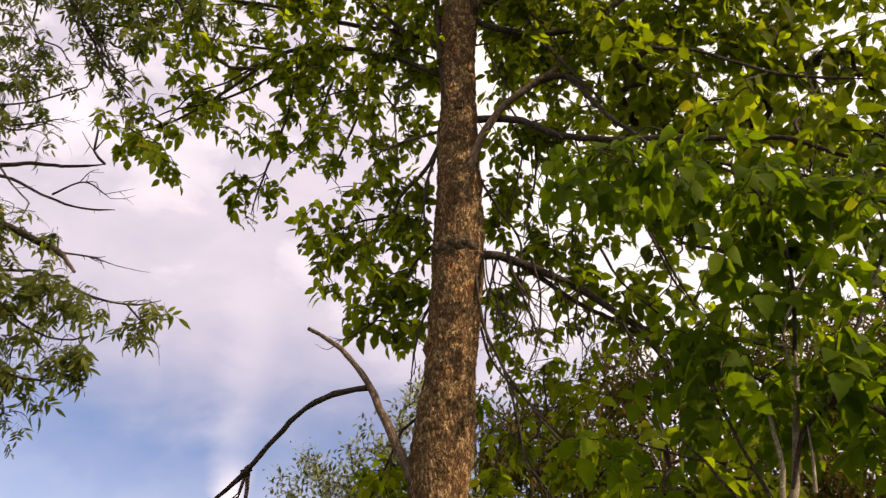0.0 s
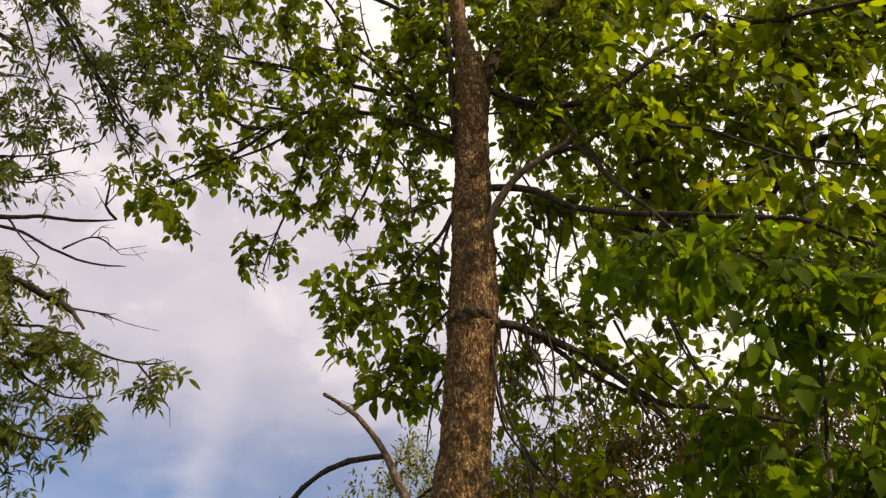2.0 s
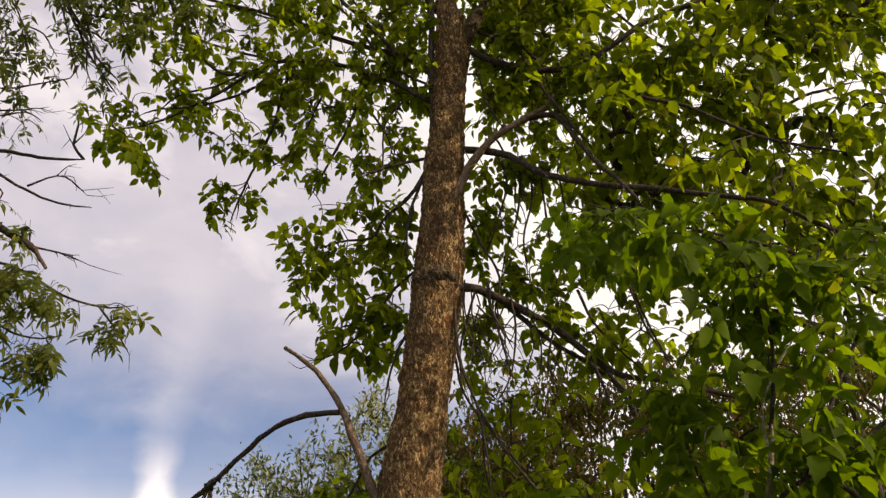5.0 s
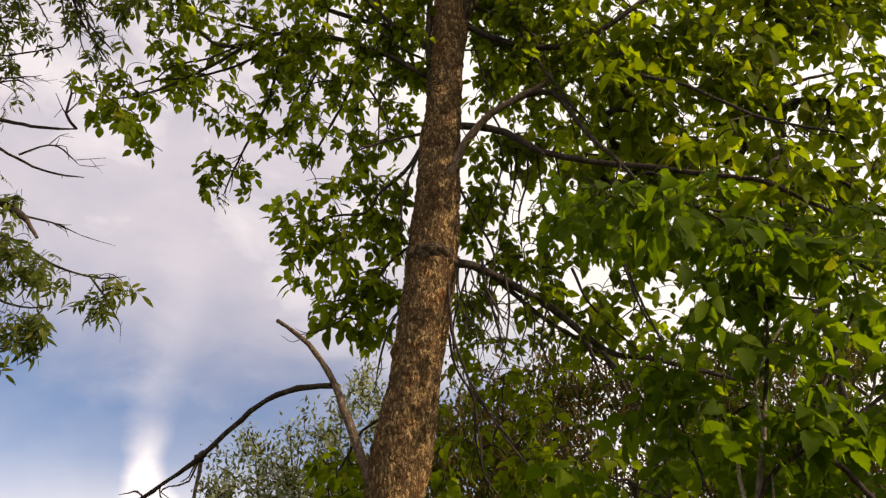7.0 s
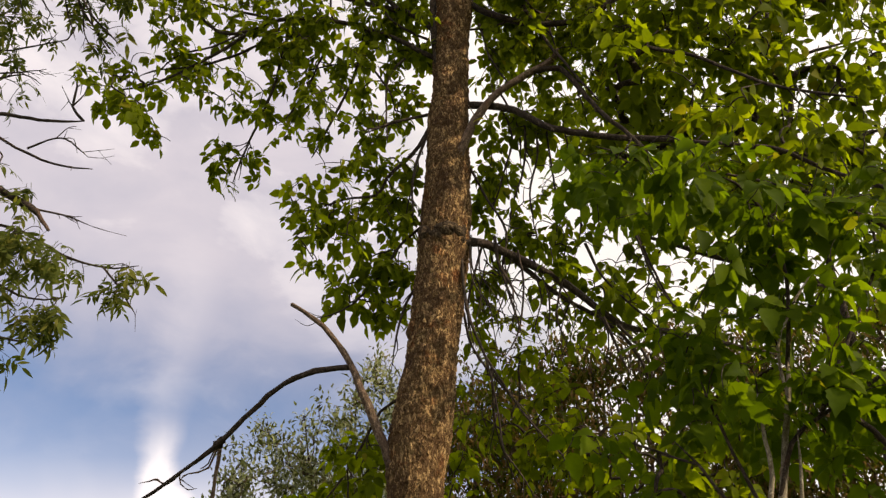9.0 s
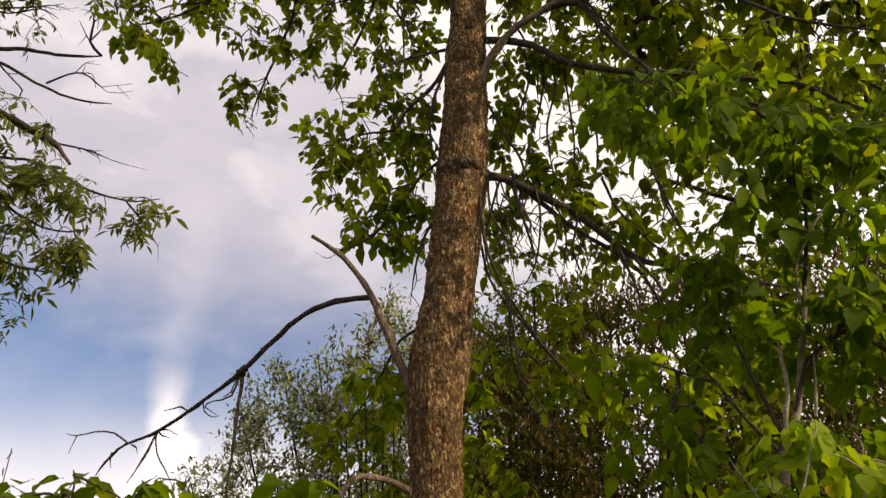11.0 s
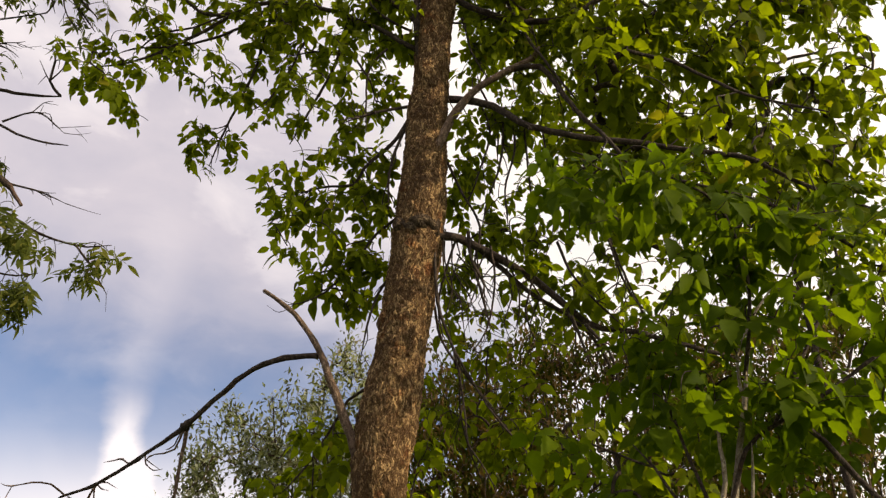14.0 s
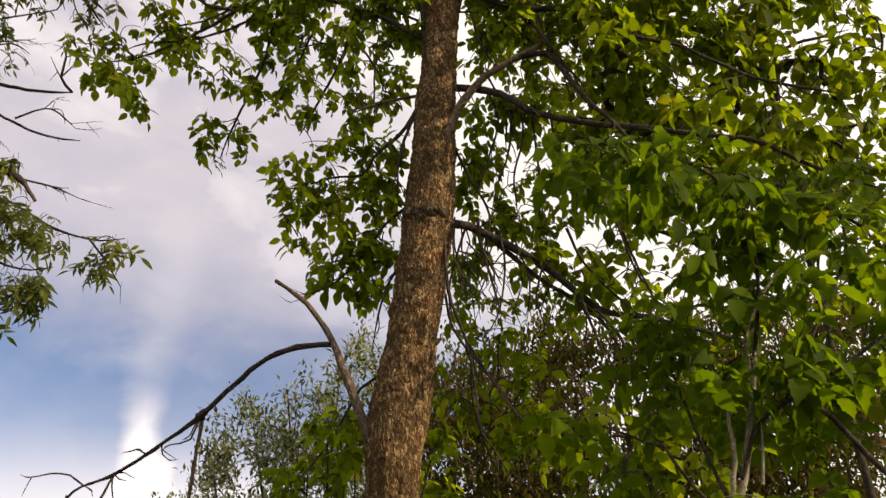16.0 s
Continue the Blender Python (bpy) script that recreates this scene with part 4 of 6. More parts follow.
elder.limb("twig", [(-1.361, 4.6, 6.032, 0.008), (-1.568, 4.632, 5.938, 0.007), (-1.821, 4.669, 5.878, 0.006), (-1.976, 4.7, 5.727, 0.005)], MAT["limb"], 6, knobs=0.05, forks=2)
elder.limb("twig", [(0.315, 4.4, 5.914, 0.01), (0.371, 4.376, 5.597, 0.007), (0.499, 4.35, 5.316, 0.005)], MAT["limb"], 6, knobs=0.05, forks=2)
elder.limb("twig", [(0.252, 4.4, 5.864, 0.008), (0.39, 4.366, 5.859, 0.007), (0.551, 4.324, 5.904, 0.006), (0.616, 4.3, 5.985, 0.005)], MAT["limb"], 6, knobs=0.05, forks=2)
elder.limb("twig", [(0.604, 4.4, 6.465, 0.01), (0.639, 4.364, 6.103, 0.008), (0.767, 4.334, 5.897, 0.007), (0.808, 4.3, 5.599, 0.005)], MAT["limb"], 6, knobs=0.05, forks=2)
elder.limb("twig", [(0.319, 4.4, 6.28, 0.012), (0.518, 4.4, 6.195, 0.008), (0.702, 4.4, 6.192, 0.005)], MAT["limb"], 6, knobs=0.05, forks=2)
elder.limb("twig", [(-0.291, 4.4, 5.315, 0.008), (-0.43, 4.464, 5.577, 0.007), (-0.676, 4.537, 5.683, 0.006), (-0.886, 4.6, 5.673, 0.005)], MAT["limb"], 6, knobs=0.05, forks=2)
elder.limb("twig", [(-0.19, 4.4, 5.607, 0.008), (-0.289, 4.4, 5.462, 0.007), (-0.311, 4.4, 5.172, 0.006), (-0.296, 4.4, 4.896, 0.005)], MAT["limb"], 6, knobs=0.05, forks=2)
elder.limb("twig", [(-0.771, 4.6, 5.879, 0.008), (-0.888, 4.645, 5.554, 0.007), (-1.002, 4.679, 5.336, 0.006), (-1.12, 4.7, 5.262, 0.005)], MAT["limb"], 6, knobs=0.05, forks=2)
elder.limb("hanging_branch", [(0.215, 4.42, 4.232, 0.0050), (0.221, 4.443, 4.035, 0.0043), (0.268, 4.464, 3.86, 0.0037), (0.233, 4.485, 3.694, 0.0031), (0.261, 4.5, 3.579, 0.0025)], MAT["limb"], 6, knobs=0.06, forks=1)
elder.limb("hanging_branch", [(0.401, 4.42, 4.099, 0.0050), (0.413, 4.452, 3.886, 0.0043), (0.35, 4.479, 3.723, 0.0031), (0.367, 4.5, 3.593, 0.0025)], MAT["limb"], 6, knobs=0.06, forks=1)
elder.limb("hanging_branch", [(0.254, 4.42, 4.212, 0.0050), (0.307, 4.444, 4.07, 0.0043), (0.257, 4.472, 3.901, 0.0037), (0.287, 4.5, 3.734, 0.0025)], MAT["limb"], 6, knobs=0.06, forks=1)
elder.limb("hanging_branch", [(0.455, 4.42, 4.071, 0.0050), (0.402, 4.446, 3.92, 0.0043), (0.468, 4.472, 3.786, 0.0031), (0.424, 4.5, 3.626, 0.0025)], MAT["limb"], 6, knobs=0.06, forks=1)
elder.limb("hanging_branch", [(0.578, 4.42, 3.974, 0.0050), (0.613, 4.448, 3.806, 0.0043), (0.561, 4.476, 3.645, 0.0031), (0.62, 4.5, 3.518, 0.0025)], MAT["limb"], 6, knobs=0.06, forks=1)
elder.limb("hanging_branch", [(0.288, 4.42, 4.058, 0.0050), (0.399, 4.454, 3.961, 0.0037), (0.481, 4.474, 3.949, 0.0031), (0.558, 4.5, 3.869, 0.0025)], MAT["limb"], 6, knobs=0.06, forks=1)
elder.limb("hanging_branch", [(0.717, 4.42, 3.896, 0.0050), (0.799, 4.459, 3.735, 0.0037), (0.75, 4.5, 3.548, 0.0025)], MAT["limb"], 6, knobs=0.06, forks=1)
elder.spray([(-0.53, 4.96), (-0.11, 4.99), (-0.12, 3.77), (-0.30, 3.74), (-0.47, 4.11), (-0.34, 4.43)], 4.55, 0.2, 34)
elder.spray([(-0.90, 4.72), (-0.57, 4.85), (-0.49, 4.33), (-0.51, 3.83), (-0.72, 4.02), (-0.84, 4.34)], 4.65, 0.2, 18)
elder.spray([(-2.59, 5.68), (-2.39, 5.79), (-2.11, 5.88), (-1.70, 5.96), (-1.39, 5.78), (-1.33, 5.49), (-1.56, 5.45), (-1.84, 5.57), (-1.77, 5.32), (-1.88, 5.15), (-2.02, 5.28), (-2.24, 5.42), (-2.42, 5.51)], 4.65, 0.2, 59)
elder.spray([(-1.50, 5.13), (-1.28, 5.38), (-1.17, 5.03), (-1.19, 4.80), (-1.32, 4.86), (-1.48, 4.94), (-1.57, 5.04)], 4.85, 0.12, 14)
elder.spray([(-2.53, 8.12), (-1.58, 8.03), (-1.41, 7.21), (-0.89, 6.90), (-0.87, 6.34), (-1.27, 5.94), (-1.68, 5.89), (-1.89, 5.90), (-2.37, 6.52), (-2.70, 7.12), (-2.96, 8.00)], 4.6, 0.35, 225)
elder.spray([(-1.35, 5.75), (-0.86, 5.96), (-0.08, 5.71), (-0.10, 5.16), (-0.45, 5.13), (-0.68, 5.10), (-0.99, 5.19), (-1.23, 5.28), (-1.37, 5.49)], 4.65, 0.3, 94)
elder.spray([(-0.82, 4.86), (-0.60, 5.00), (-0.15, 4.86), (-0.12, 4.45), (-0.19, 3.90), (-0.26, 3.62), (-0.41, 3.73), (-0.48, 4.03), (-0.61, 3.93), (-0.75, 4.03), (-0.87, 4.21), (-0.93, 4.54), (-0.86, 4.79)], 4.65, 0.3, 84)
elder.spray([(-1.46, 7.21), (-0.83, 7.66), (-0.67, 6.75), (-0.78, 6.27), (-0.08, 5.72), (-0.85, 5.83), (-1.27, 5.97), (-1.04, 6.35)], 4.6, 0.3, 155)
elder.spray([(-0.67, 7.81), (0.04, 7.89), (0.00, 5.68), (-0.43, 5.82), (-0.60, 6.40), (-0.43, 6.82), (-0.37, 7.21)], 4.5, 0.3, 175)
elder.spray([(0.33, 7.09), (1.19, 7.80), (1.06, 6.10), (0.90, 5.83), (0.38, 5.92), (0.33, 6.39)], 4.62, 0.25, 172)
elder.spray([(0.37, 6.48), (0.67, 6.57), (0.97, 6.43), (0.91, 5.58), (0.63, 5.47), (0.35, 5.57)], 4.15, 0.12, 42)
elder.spray([(0.24, 5.12), (0.75, 5.32), (0.88, 5.12), (0.72, 4.99), (0.57, 5.03), (0.46, 4.87), (0.27, 4.93)], 4.5, 0.2, 27)
elder.spray([(0.27, 4.96), (0.48, 4.98), (0.54, 4.78), (0.50, 4.53), (0.29, 4.65)], 4.6, 0.2, 14)
elder.spray([(0.27, 4.88), (0.52, 4.70), (0.62, 4.50), (0.92, 4.45), (0.84, 4.23), (0.48, 4.25), (0.24, 4.53)], 4.75, 0.2, 32)
elder.spray([(0.24, 4.42), (0.62, 4.19), (1.12, 3.88), (0.73, 3.57), (0.23, 3.78), (0.18, 4.09)], 5.0, 0.3, 56)
elder.spray([(0.80, 4.50), (1.47, 4.30), (1.34, 3.99), (1.21, 3.82), (0.88, 3.84), (0.58, 4.11)], 4.55, 0.25, 40)
elder.spray([(1.11, 7.18), (1.24, 6.58), (1.01, 6.08), (1.53, 5.98), (1.80, 6.36), (2.64, 6.52), (3.51, 7.09), (2.99, 5.65), (2.44, 5.80), (2.18, 5.22), (1.77, 5.29), (1.52, 5.12), (1.04, 5.02), (0.88, 5.66)], 4.15, 0.3, 458)
elder.spray([(0.09, 3.55), (0.37, 3.63), (0.93, 3.41), (1.39, 3.19), (1.91, 3.41), (1.84, 2.70), (1.33, 2.57), (0.95, 2.84), (0.63, 3.04), (0.23, 3.19)], 5.0, 0.3, 134)
elder.limb("bough", [(-0.185, 4.45, 3.231, 0.009), (-0.304, 4.534, 3.176, 0.008), (-0.406, 4.654, 3.029, 0.007), (-0.535, 4.784, 2.876, 0.006), (-0.666, 4.9, 2.749, 0.005)], MAT["limb"], 8, forks=6)
elder.spray([(-0.53, 3.08), (-0.31, 3.11), (-0.27, 2.79), (-0.39, 2.73), (-0.51, 2.85)], 4.6, 0.15, 7)
elder.spray([(-0.26, 8.26), (0.94, 8.15), (0.88, 7.12), (0.64, 6.02), (0.32, 5.71), (0.35, 6.77), (0.01, 7.33), (-0.04, 5.96), (-0.29, 6.09)], 4.75, 0.25, 306)
elder.spray([(1.14, 5.22), (1.80, 5.23), (2.61, 5.51), (3.24, 5.83), (2.88, 4.57), (2.37, 4.69), (1.52, 4.79), (1.05, 4.88)], 4.35, 0.2, 188)
elder.spray([(1.33, 7.64), (2.85, 7.49), (3.76, 7.26), (3.50, 6.50), (2.45, 6.28), (1.62, 6.23), (1.21, 6.45)], 4.4, 0.25, 216)
elder.spray([(1.57, 4.57), (2.79, 4.37), (2.67, 4.04), (1.79, 4.17)], 4.2, 0.2, 44)
elder.spray([(0.95, 5.0), (1.5, 4.9), (1.45, 4.35), (1.0, 4.3)], 4.4, 0.2, 45)
elder.spray([(2.3, 5.7), (2.8, 5.7), (2.75, 5.1), (2.35, 5.1)], 4.2, 0.2, 12)
elder.spray([(0.5, 5.0), (0.9, 4.9), (0.85, 4.45), (0.5, 4.4)], 4.7, 0.15, 11)
elder.spray([(1.2, 4.75), (2.2, 4.45), (2.1, 4.2), (1.2, 4.5)], 3.6, 0.12, 14)
elder.spray([(0.35, 5.75), (0.8, 6.3), (1.6, 6.5), (1.6, 5.3), (0.95, 5.2), (0.5, 5.45)], 4.6, 0.25, 105)
elder.spray([(1.05, 4.45), (1.42, 4.35), (1.5, 3.7), (1.1, 3.75)], 4.9, 0.2, 12)
elder.spray([(1.95, 4.66), (2.24, 4.64), (2.16, 4.36), (1.88, 4.38)], 4.1, 0.2, 14)
elder.spray([(2.19, 4.48), (2.44, 4.46), (2.31, 4.05), (2.07, 4.07)], 4.1, 0.2, 12)
elder.spray([(0.34, 6.15), (0.42, 6.95), (1.0, 7.2), (1.05, 6.4), (0.7, 6.1)], 4.1, 0.15, 40)
elder.grow(MAT["limb"], 1.2, 0.0026)
elder.leaf(BROAD, MAT["leaf"], MAT["leaf_one"], 3.1, droop=0.9, parts=170, between=(-99, 1.0))
elder.leaf(LOBED, MAT["leaf"], MAT["leaf_one"], 1.5, droop=0.8, parts=130, between=(1.0, 99))
# thin bare shoots that hang from the lowest bough
elder.limb("hanging_branch", [(0.15, 4.345, 4.13, 0.0095), (0.158, 4.315, 3.9, 0.009), (0.176, 4.3, 3.679, 0.0085), (0.238, 4.31, 3.48, 0.0075), (0.347, 4.32, 3.273, 0.0065), (0.496, 4.33, 3.059, 0.0055), (0.641, 4.34, 2.867, 0.0045), (0.673, 4.35, 2.728, 0.0035)], MAT["limb"], 6, knobs=0.06, forks=3, leafy=False)
elder.limb("hanging_branch", [(0.243, 4.312, 3.47, 0.0065), (0.279, 4.3, 3.327, 0.006), (0.317, 4.312, 3.093, 0.0053), (0.351, 4.325, 2.884, 0.0045), (0.436, 4.337, 2.757, 0.0037), (0.515, 4.35, 2.575, 0.003)], MAT["limb"], 6, knobs=0.06, forks=3, leafy=False)
elder.limb("hanging_branch", [(0.919, 4.28, 3.621, 0.0085), (0.976, 4.305, 3.454, 0.0068), (1.041, 4.33, 3.277, 0.005)], MAT["limb"], 6, knobs=0.06, forks=3, leafy=False)
elder.limb("hanging_branch", [(0.987, 4.28, 3.562, 0.0095), (1.129, 4.305, 3.382, 0.0072), (1.149, 4.33, 3.238, 0.005)], MAT["limb"], 6, knobs=0.06, forks=3, leafy=False)
elder.limb("hanging_branch", [(1.137, 4.3, 4.22, 0.0075), (1.189, 4.317, 4.059, 0.0067), (1.254, 4.333, 3.84, 0.0058), (1.342, 4.35, 3.687, 0.005)], MAT["limb"], 6, knobs=0.06, forks=3, leafy=False)
elder.limb("hanging_branch", [(0.342, 4.28, 4.128, 0.0095), (0.363, 4.297, 3.966, 0.0077), (0.437, 4.313, 3.796, 0.0058), (0.403, 4.33, 3.697, 0.004)], MAT["limb"], 6, knobs=0.06, forks=3, leafy=False)
elder.limb("twig", [(0.20, 4.345, 4.12, 0.0045), (0.204, 4.3, 3.851, 0.004), (0.299, 4.325, 3.69, 0.003), (0.34, 4.35, 3.351, 0.002)], MAT["limb"], 6, knobs=0.06, forks=3, leafy=False)
elder.limb("twig", [(0.25, 4.345, 4.11, 0.0045), (0.255, 4.3, 3.879, 0.004), (0.346, 4.325, 3.741, 0.003), (0.398, 4.35, 3.573, 0.002)], MAT["limb"], 6, knobs=0.06, forks=3, leafy=False)

# ---------------------------------------------------------------- the ash beside it
ash = Tree("ash_tree", (-5.48, 4.9, 0), "slender ash tree with drooping narrow leaves and bare twigs", "tree", 5)
ash.limb("trunk", [(-5.48, 4.9, 0, 0.16), (-5.43, 4.9, 2, 0.13), (-5.48, 4.85, 4.5, 0.10), (-5.58, 4.9, 6.5, 0.07), (-5.48, 4.9, 9, 0.03)], MAT["limb"], 16, label="dark ash trunk")
ash.limb("bough", [(-5.404, 4.9, 6.072, 0.04), (-4.243, 4.83, 5.665, 0.027), (-3.311, 4.767, 5.464, 0.018), (-2.96, 4.742, 5.413, 0.014), (-2.65, 4.72, 5.337, 0.011), (-2.383, 4.7, 5.324, 0.008)], MAT["limb"], 8, forks=3)
ash.limb("twig", [(-2.392, 4.7, 5.325, 0.01), (-2.494, 4.7, 5.461, 0.009), (-2.489, 4.7, 5.63, 0.007), (-2.544, 4.7, 5.766, 0.006)], MAT["limb"], 6, leafy=False, forks=5)
ash.limb("bough", [(-5.283, 4.9, 5.788, 0.050), (-4.133, 4.827, 5.35, 0.038), (-3.265, 4.767, 4.991, 0.030), (-2.993, 4.747, 4.884, 0.026), (-2.705, 4.725, 4.70, 0.022), (-2.58, 4.715, 4.62, 0.023), (-2.53, 4.70, 4.575, 0.018)], MAT["limb"], 9, label="broken bough with a torn brown end", knobs=0.08, forks=3, blunt=True)
ash.limb("splinter", [(-2.55, 4.70, 4.60, 0.017), (-2.49, 4.70, 4.52, 0.013), (-2.435, 4.70, 4.45, 0.008)], MAT["rusty"], 7, knobs=0.1, leafy=False, blunt=True)
ash.limb("twig", [(-2.547, 4.7, 4.609, 0.007), (-2.37, 4.7, 4.564, 0.006), (-2.168, 4.7, 4.477, 0.004)], MAT["limb"], 6, leafy=False, forks=5)
ash.limb("bough", [(-5.404, 4.9, 6.072, 0.026), (-3.981, 4.817, 5.535, 0.017), (-3.384, 4.778, 5.407, 0.013), (-3.084, 4.759, 5.309, 0.011), (-2.814, 4.74, 5.133, 0.009), (-2.496, 4.718, 4.972, 0.007), (-2.248, 4.7, 4.922, 0.006)], MAT["limb"], 8, forks=3)
ash.limb("twig", [(-2.708, 4.7, 5.085, 0.008), (-2.586, 4.7, 5.163, 0.006), (-2.482, 4.7, 5.175, 0.006), (-2.376, 4.7, 5.093, 0.005), (-2.301, 4.7, 5.022, 0.004)], MAT["limb"], 6, leafy=False, forks=5)
ash.limb("twig", [(-3.19, 4.7, 5.757, 0.008), (-2.984, 4.7, 5.77, 0.006), (-2.738, 4.7, 5.795, 0.004)], MAT["limb"], 6, leafy=False, forks=5)
ash.limb("bough", [(-4.932, 4.9, 4.966, 0.02), (-3.609, 4.77, 4.463, 0.013), (-2.973, 4.699, 4.309, 0.01), (-2.683, 4.663, 4.079, 0.008), (-2.391, 4.628, 3.934, 0.006), (-2.173, 4.6, 3.928, 0.005)], MAT["limb"], 8, forks=3)
ash.limb("bough", [(-5.015, 4.9, 5.16, 0.02), (-3.709, 4.79, 4.738, 0.014), (-3.047, 4.729, 4.535, 0.011), (-2.637, 4.689, 4.448, 0.009), (-2.29, 4.654, 4.247, 0.008), (-2.012, 4.625, 4.139, 0.006), (-1.786, 4.6, 4.133, 0.005)], MAT["limb"], 8, forks=3)
ash.limb("bough", [(-2.001, 4.6, 4.126, 0.007), (-1.895, 4.6, 4.006, 0.006), (-1.764, 4.6, 3.823, 0.005)], MAT["limb"], 8, forks=3)
ash.limb("bough", [(-6.765, 4.9, 9.263, 0.039), (-4.9, 4.793, 9.292, 0.028), (-3.875, 4.739, 8.425, 0.021), (-3.388, 4.706, 7.719, 0.017), (-2.982, 4.671, 7.018, 0.013), (-2.619, 4.637, 6.391, 0.009), (-2.396, 4.615, 6.038, 0.007), (-2.229, 4.6, 5.821, 0.006)], MAT["limb"], 8, forks=3)
ash.limb("bough", [(-3.698, 4.7, 8.197, 0.018), (-3.127, 4.635, 7.328, 0.013), (-2.736, 4.58, 6.647, 0.01), (-2.399, 4.53, 6.101, 0.007), (-2.178, 4.5, 5.838, 0.006)], MAT["limb"], 8, forks=3)
ash.limb("bough", [(-6.18, 4.9, 7.889, 0.036), (-4.449, 4.833, 7.74, 0.025), (-3.875, 4.811, 7.507, 0.021), (-3.587, 4.8, 7.261, 0.019)], MAT["limb"], 8, forks=3)
ash.limb("bough", [(-6.893, 4.9, 9.841, 0.035), (-4.393, 4.698, 9.661, 0.023), (-3.08, 4.594, 8.907, 0.017), (-2.496, 4.533, 8.024, 0.013), (-2.212, 4.481, 7.208, 0.01), (-1.937, 4.436, 6.618, 0.008), (-1.671, 4.4, 6.262, 0.006)], MAT["limb"], 8, forks=3)
ash.limb("bough", [(-4.738, 4.9, 4.51, 0.023), (-3.463, 4.75, 4.046, 0.014), (-2.82, 4.666, 3.79, 0.01), (-2.576, 4.632, 3.693, 0.008), (-2.348, 4.6, 3.634, 0.007)], MAT["limb"], 8, forks=3)
ash.limb("twig", [(-3.601, 4.75, 8.018, 0.015), (-3.316, 4.723, 7.588, 0.013), (-3.017, 4.694, 7.146, 0.01), (-2.746, 4.666, 6.767, 0.008), (-2.554, 4.64, 6.389, 0.007), (-2.458, 4.622, 6.132, 0.005), (-2.29, 4.6, 5.868, 0.004)], MAT["limb"], 6, knobs=0.06, forks=2)
ash.limb("twig", [(-3.336, 4.75, 7.585, 0.012), (-2.983, 4.696, 6.979, 0.009), (-2.82, 4.668, 6.681, 0.007), (-2.658, 4.629, 6.269, 0.006), (-2.54, 4.6, 5.979, 0.004)], MAT["limb"], 6, knobs=0.06, forks=2)
ash.limb("twig", [(-3.452, 4.75, 6.024, 0.009), (-3.162, 4.709, 5.969, 0.007), (-2.932, 4.674, 5.962, 0.006), (-2.755, 4.646, 5.98, 0.005), (-2.603, 4.621, 6.002, 0.005), (-2.556, 4.6, 6.131, 0.004)], MAT["limb"], 6, knobs=0.06, forks=2)
ash.limb("twig", [(-3.724, 4.75, 7.802, 0.01), (-3.484, 4.706, 7.3, 0.008), (-3.304, 4.67, 6.912, 0.007), (-3.089, 4.632, 6.542, 0.005), (-2.972, 4.6, 6.236, 0.004)], MAT["limb"], 6, knobs=0.06, forks=2)
ash.limb("twig", [(-3.281, 4.75, 6.864, 0.007), (-3.244, 4.674, 7.043, 0.006), (-3.28, 4.6, 7.232, 0.005)], MAT["limb"], 6, knobs=0.06, forks=2)
ash.limb("twig", [(-3.143, 4.75, 6.663, 0.007), (-2.944, 4.684, 6.491, 0.006), (-2.739, 4.6, 6.19, 0.004)], MAT["limb"], 6, knobs=0.06, forks=2)
ash.limb("twig", [(-2.636, 4.75, 6.501, 0.007), (-2.53, 4.672, 6.126, 0.005), (-2.354, 4.6, 5.83, 0.004)], MAT["limb"], 6, knobs=0.06, forks=2)
ash.limb("twig", [(-3.97, 4.75, 6.918, 0.009), (-3.525, 4.664, 6.796, 0.006), (-3.195, 4.6, 6.673, 0.004)], MAT["limb"], 6, knobs=0.06, forks=2)
ash.limb("twig", [(-3.396, 4.75, 5.812, 0.008), (-3.084, 4.687, 5.687, 0.006), (-2.853, 4.635, 5.681, 0.005), (-2.691, 4.6, 5.565, 0.004)], MAT["limb"], 6, knobs=0.06, forks=2)
ash.limb("twig", [(-2.882, 4.75, 6.832, 0.007), (-2.679, 4.692, 6.601, 0.006), (-2.5, 4.643, 6.448, 0.005), (-2.352, 4.6, 6.306, 0.004)], MAT["limb"], 6, knobs=0.06, forks=2)
ash.limb("twig", [(-3.214, 4.75, 5.435, 0.008), (-3.001, 4.689, 5.181, 0.006), (-2.838, 4.641, 4.998, 0.005), (-2.839, 4.6, 4.835, 0.004)], MAT["limb"], 6, knobs=0.06, forks=2)
ash.limb("twig", [(-2.732, 4.75, 4.123, 0.005), (-2.561, 4.669, 3.925, 0.004), (-2.473, 4.6, 3.745, 0.003)], MAT["limb"], 6, knobs=0.06, forks=2)
ash.spray([(-4.86, 8.47), (-3.47, 8.34), (-2.82, 7.10), (-2.54, 6.57), (-2.29, 6.13), (-2.46, 6.09), (-2.86, 6.59), (-3.14, 7.06), (-3.51, 7.44), (-3.72, 7.11), (-4.51, 7.38)], 4.7, 0.25, 147)
ash.spray([(-4.47, 7.16), (-3.42, 7.14), (-2.98, 6.65), (-2.75, 6.15), (-2.96, 5.95), (-3.09, 5.58), (-3.32, 5.54), (-3.96, 5.59)], 4.75, 0.25, 134)
ash.spray([(-3.85, 5.34), (-3.05, 5.19), (-2.69, 4.85), (-2.61, 4.62), (-2.82, 4.59), (-3.64, 4.68)], 4.7, 0.25, 68)
ash.spray([(-3.57, 4.56), (-2.62, 4.47), (-2.21, 4.40), (-2.10, 4.20), (-2.18, 4.05), (-2.38, 4.17), (-2.64, 4.23), (-3.49, 4.31)], 4.65, 0.2, 49)
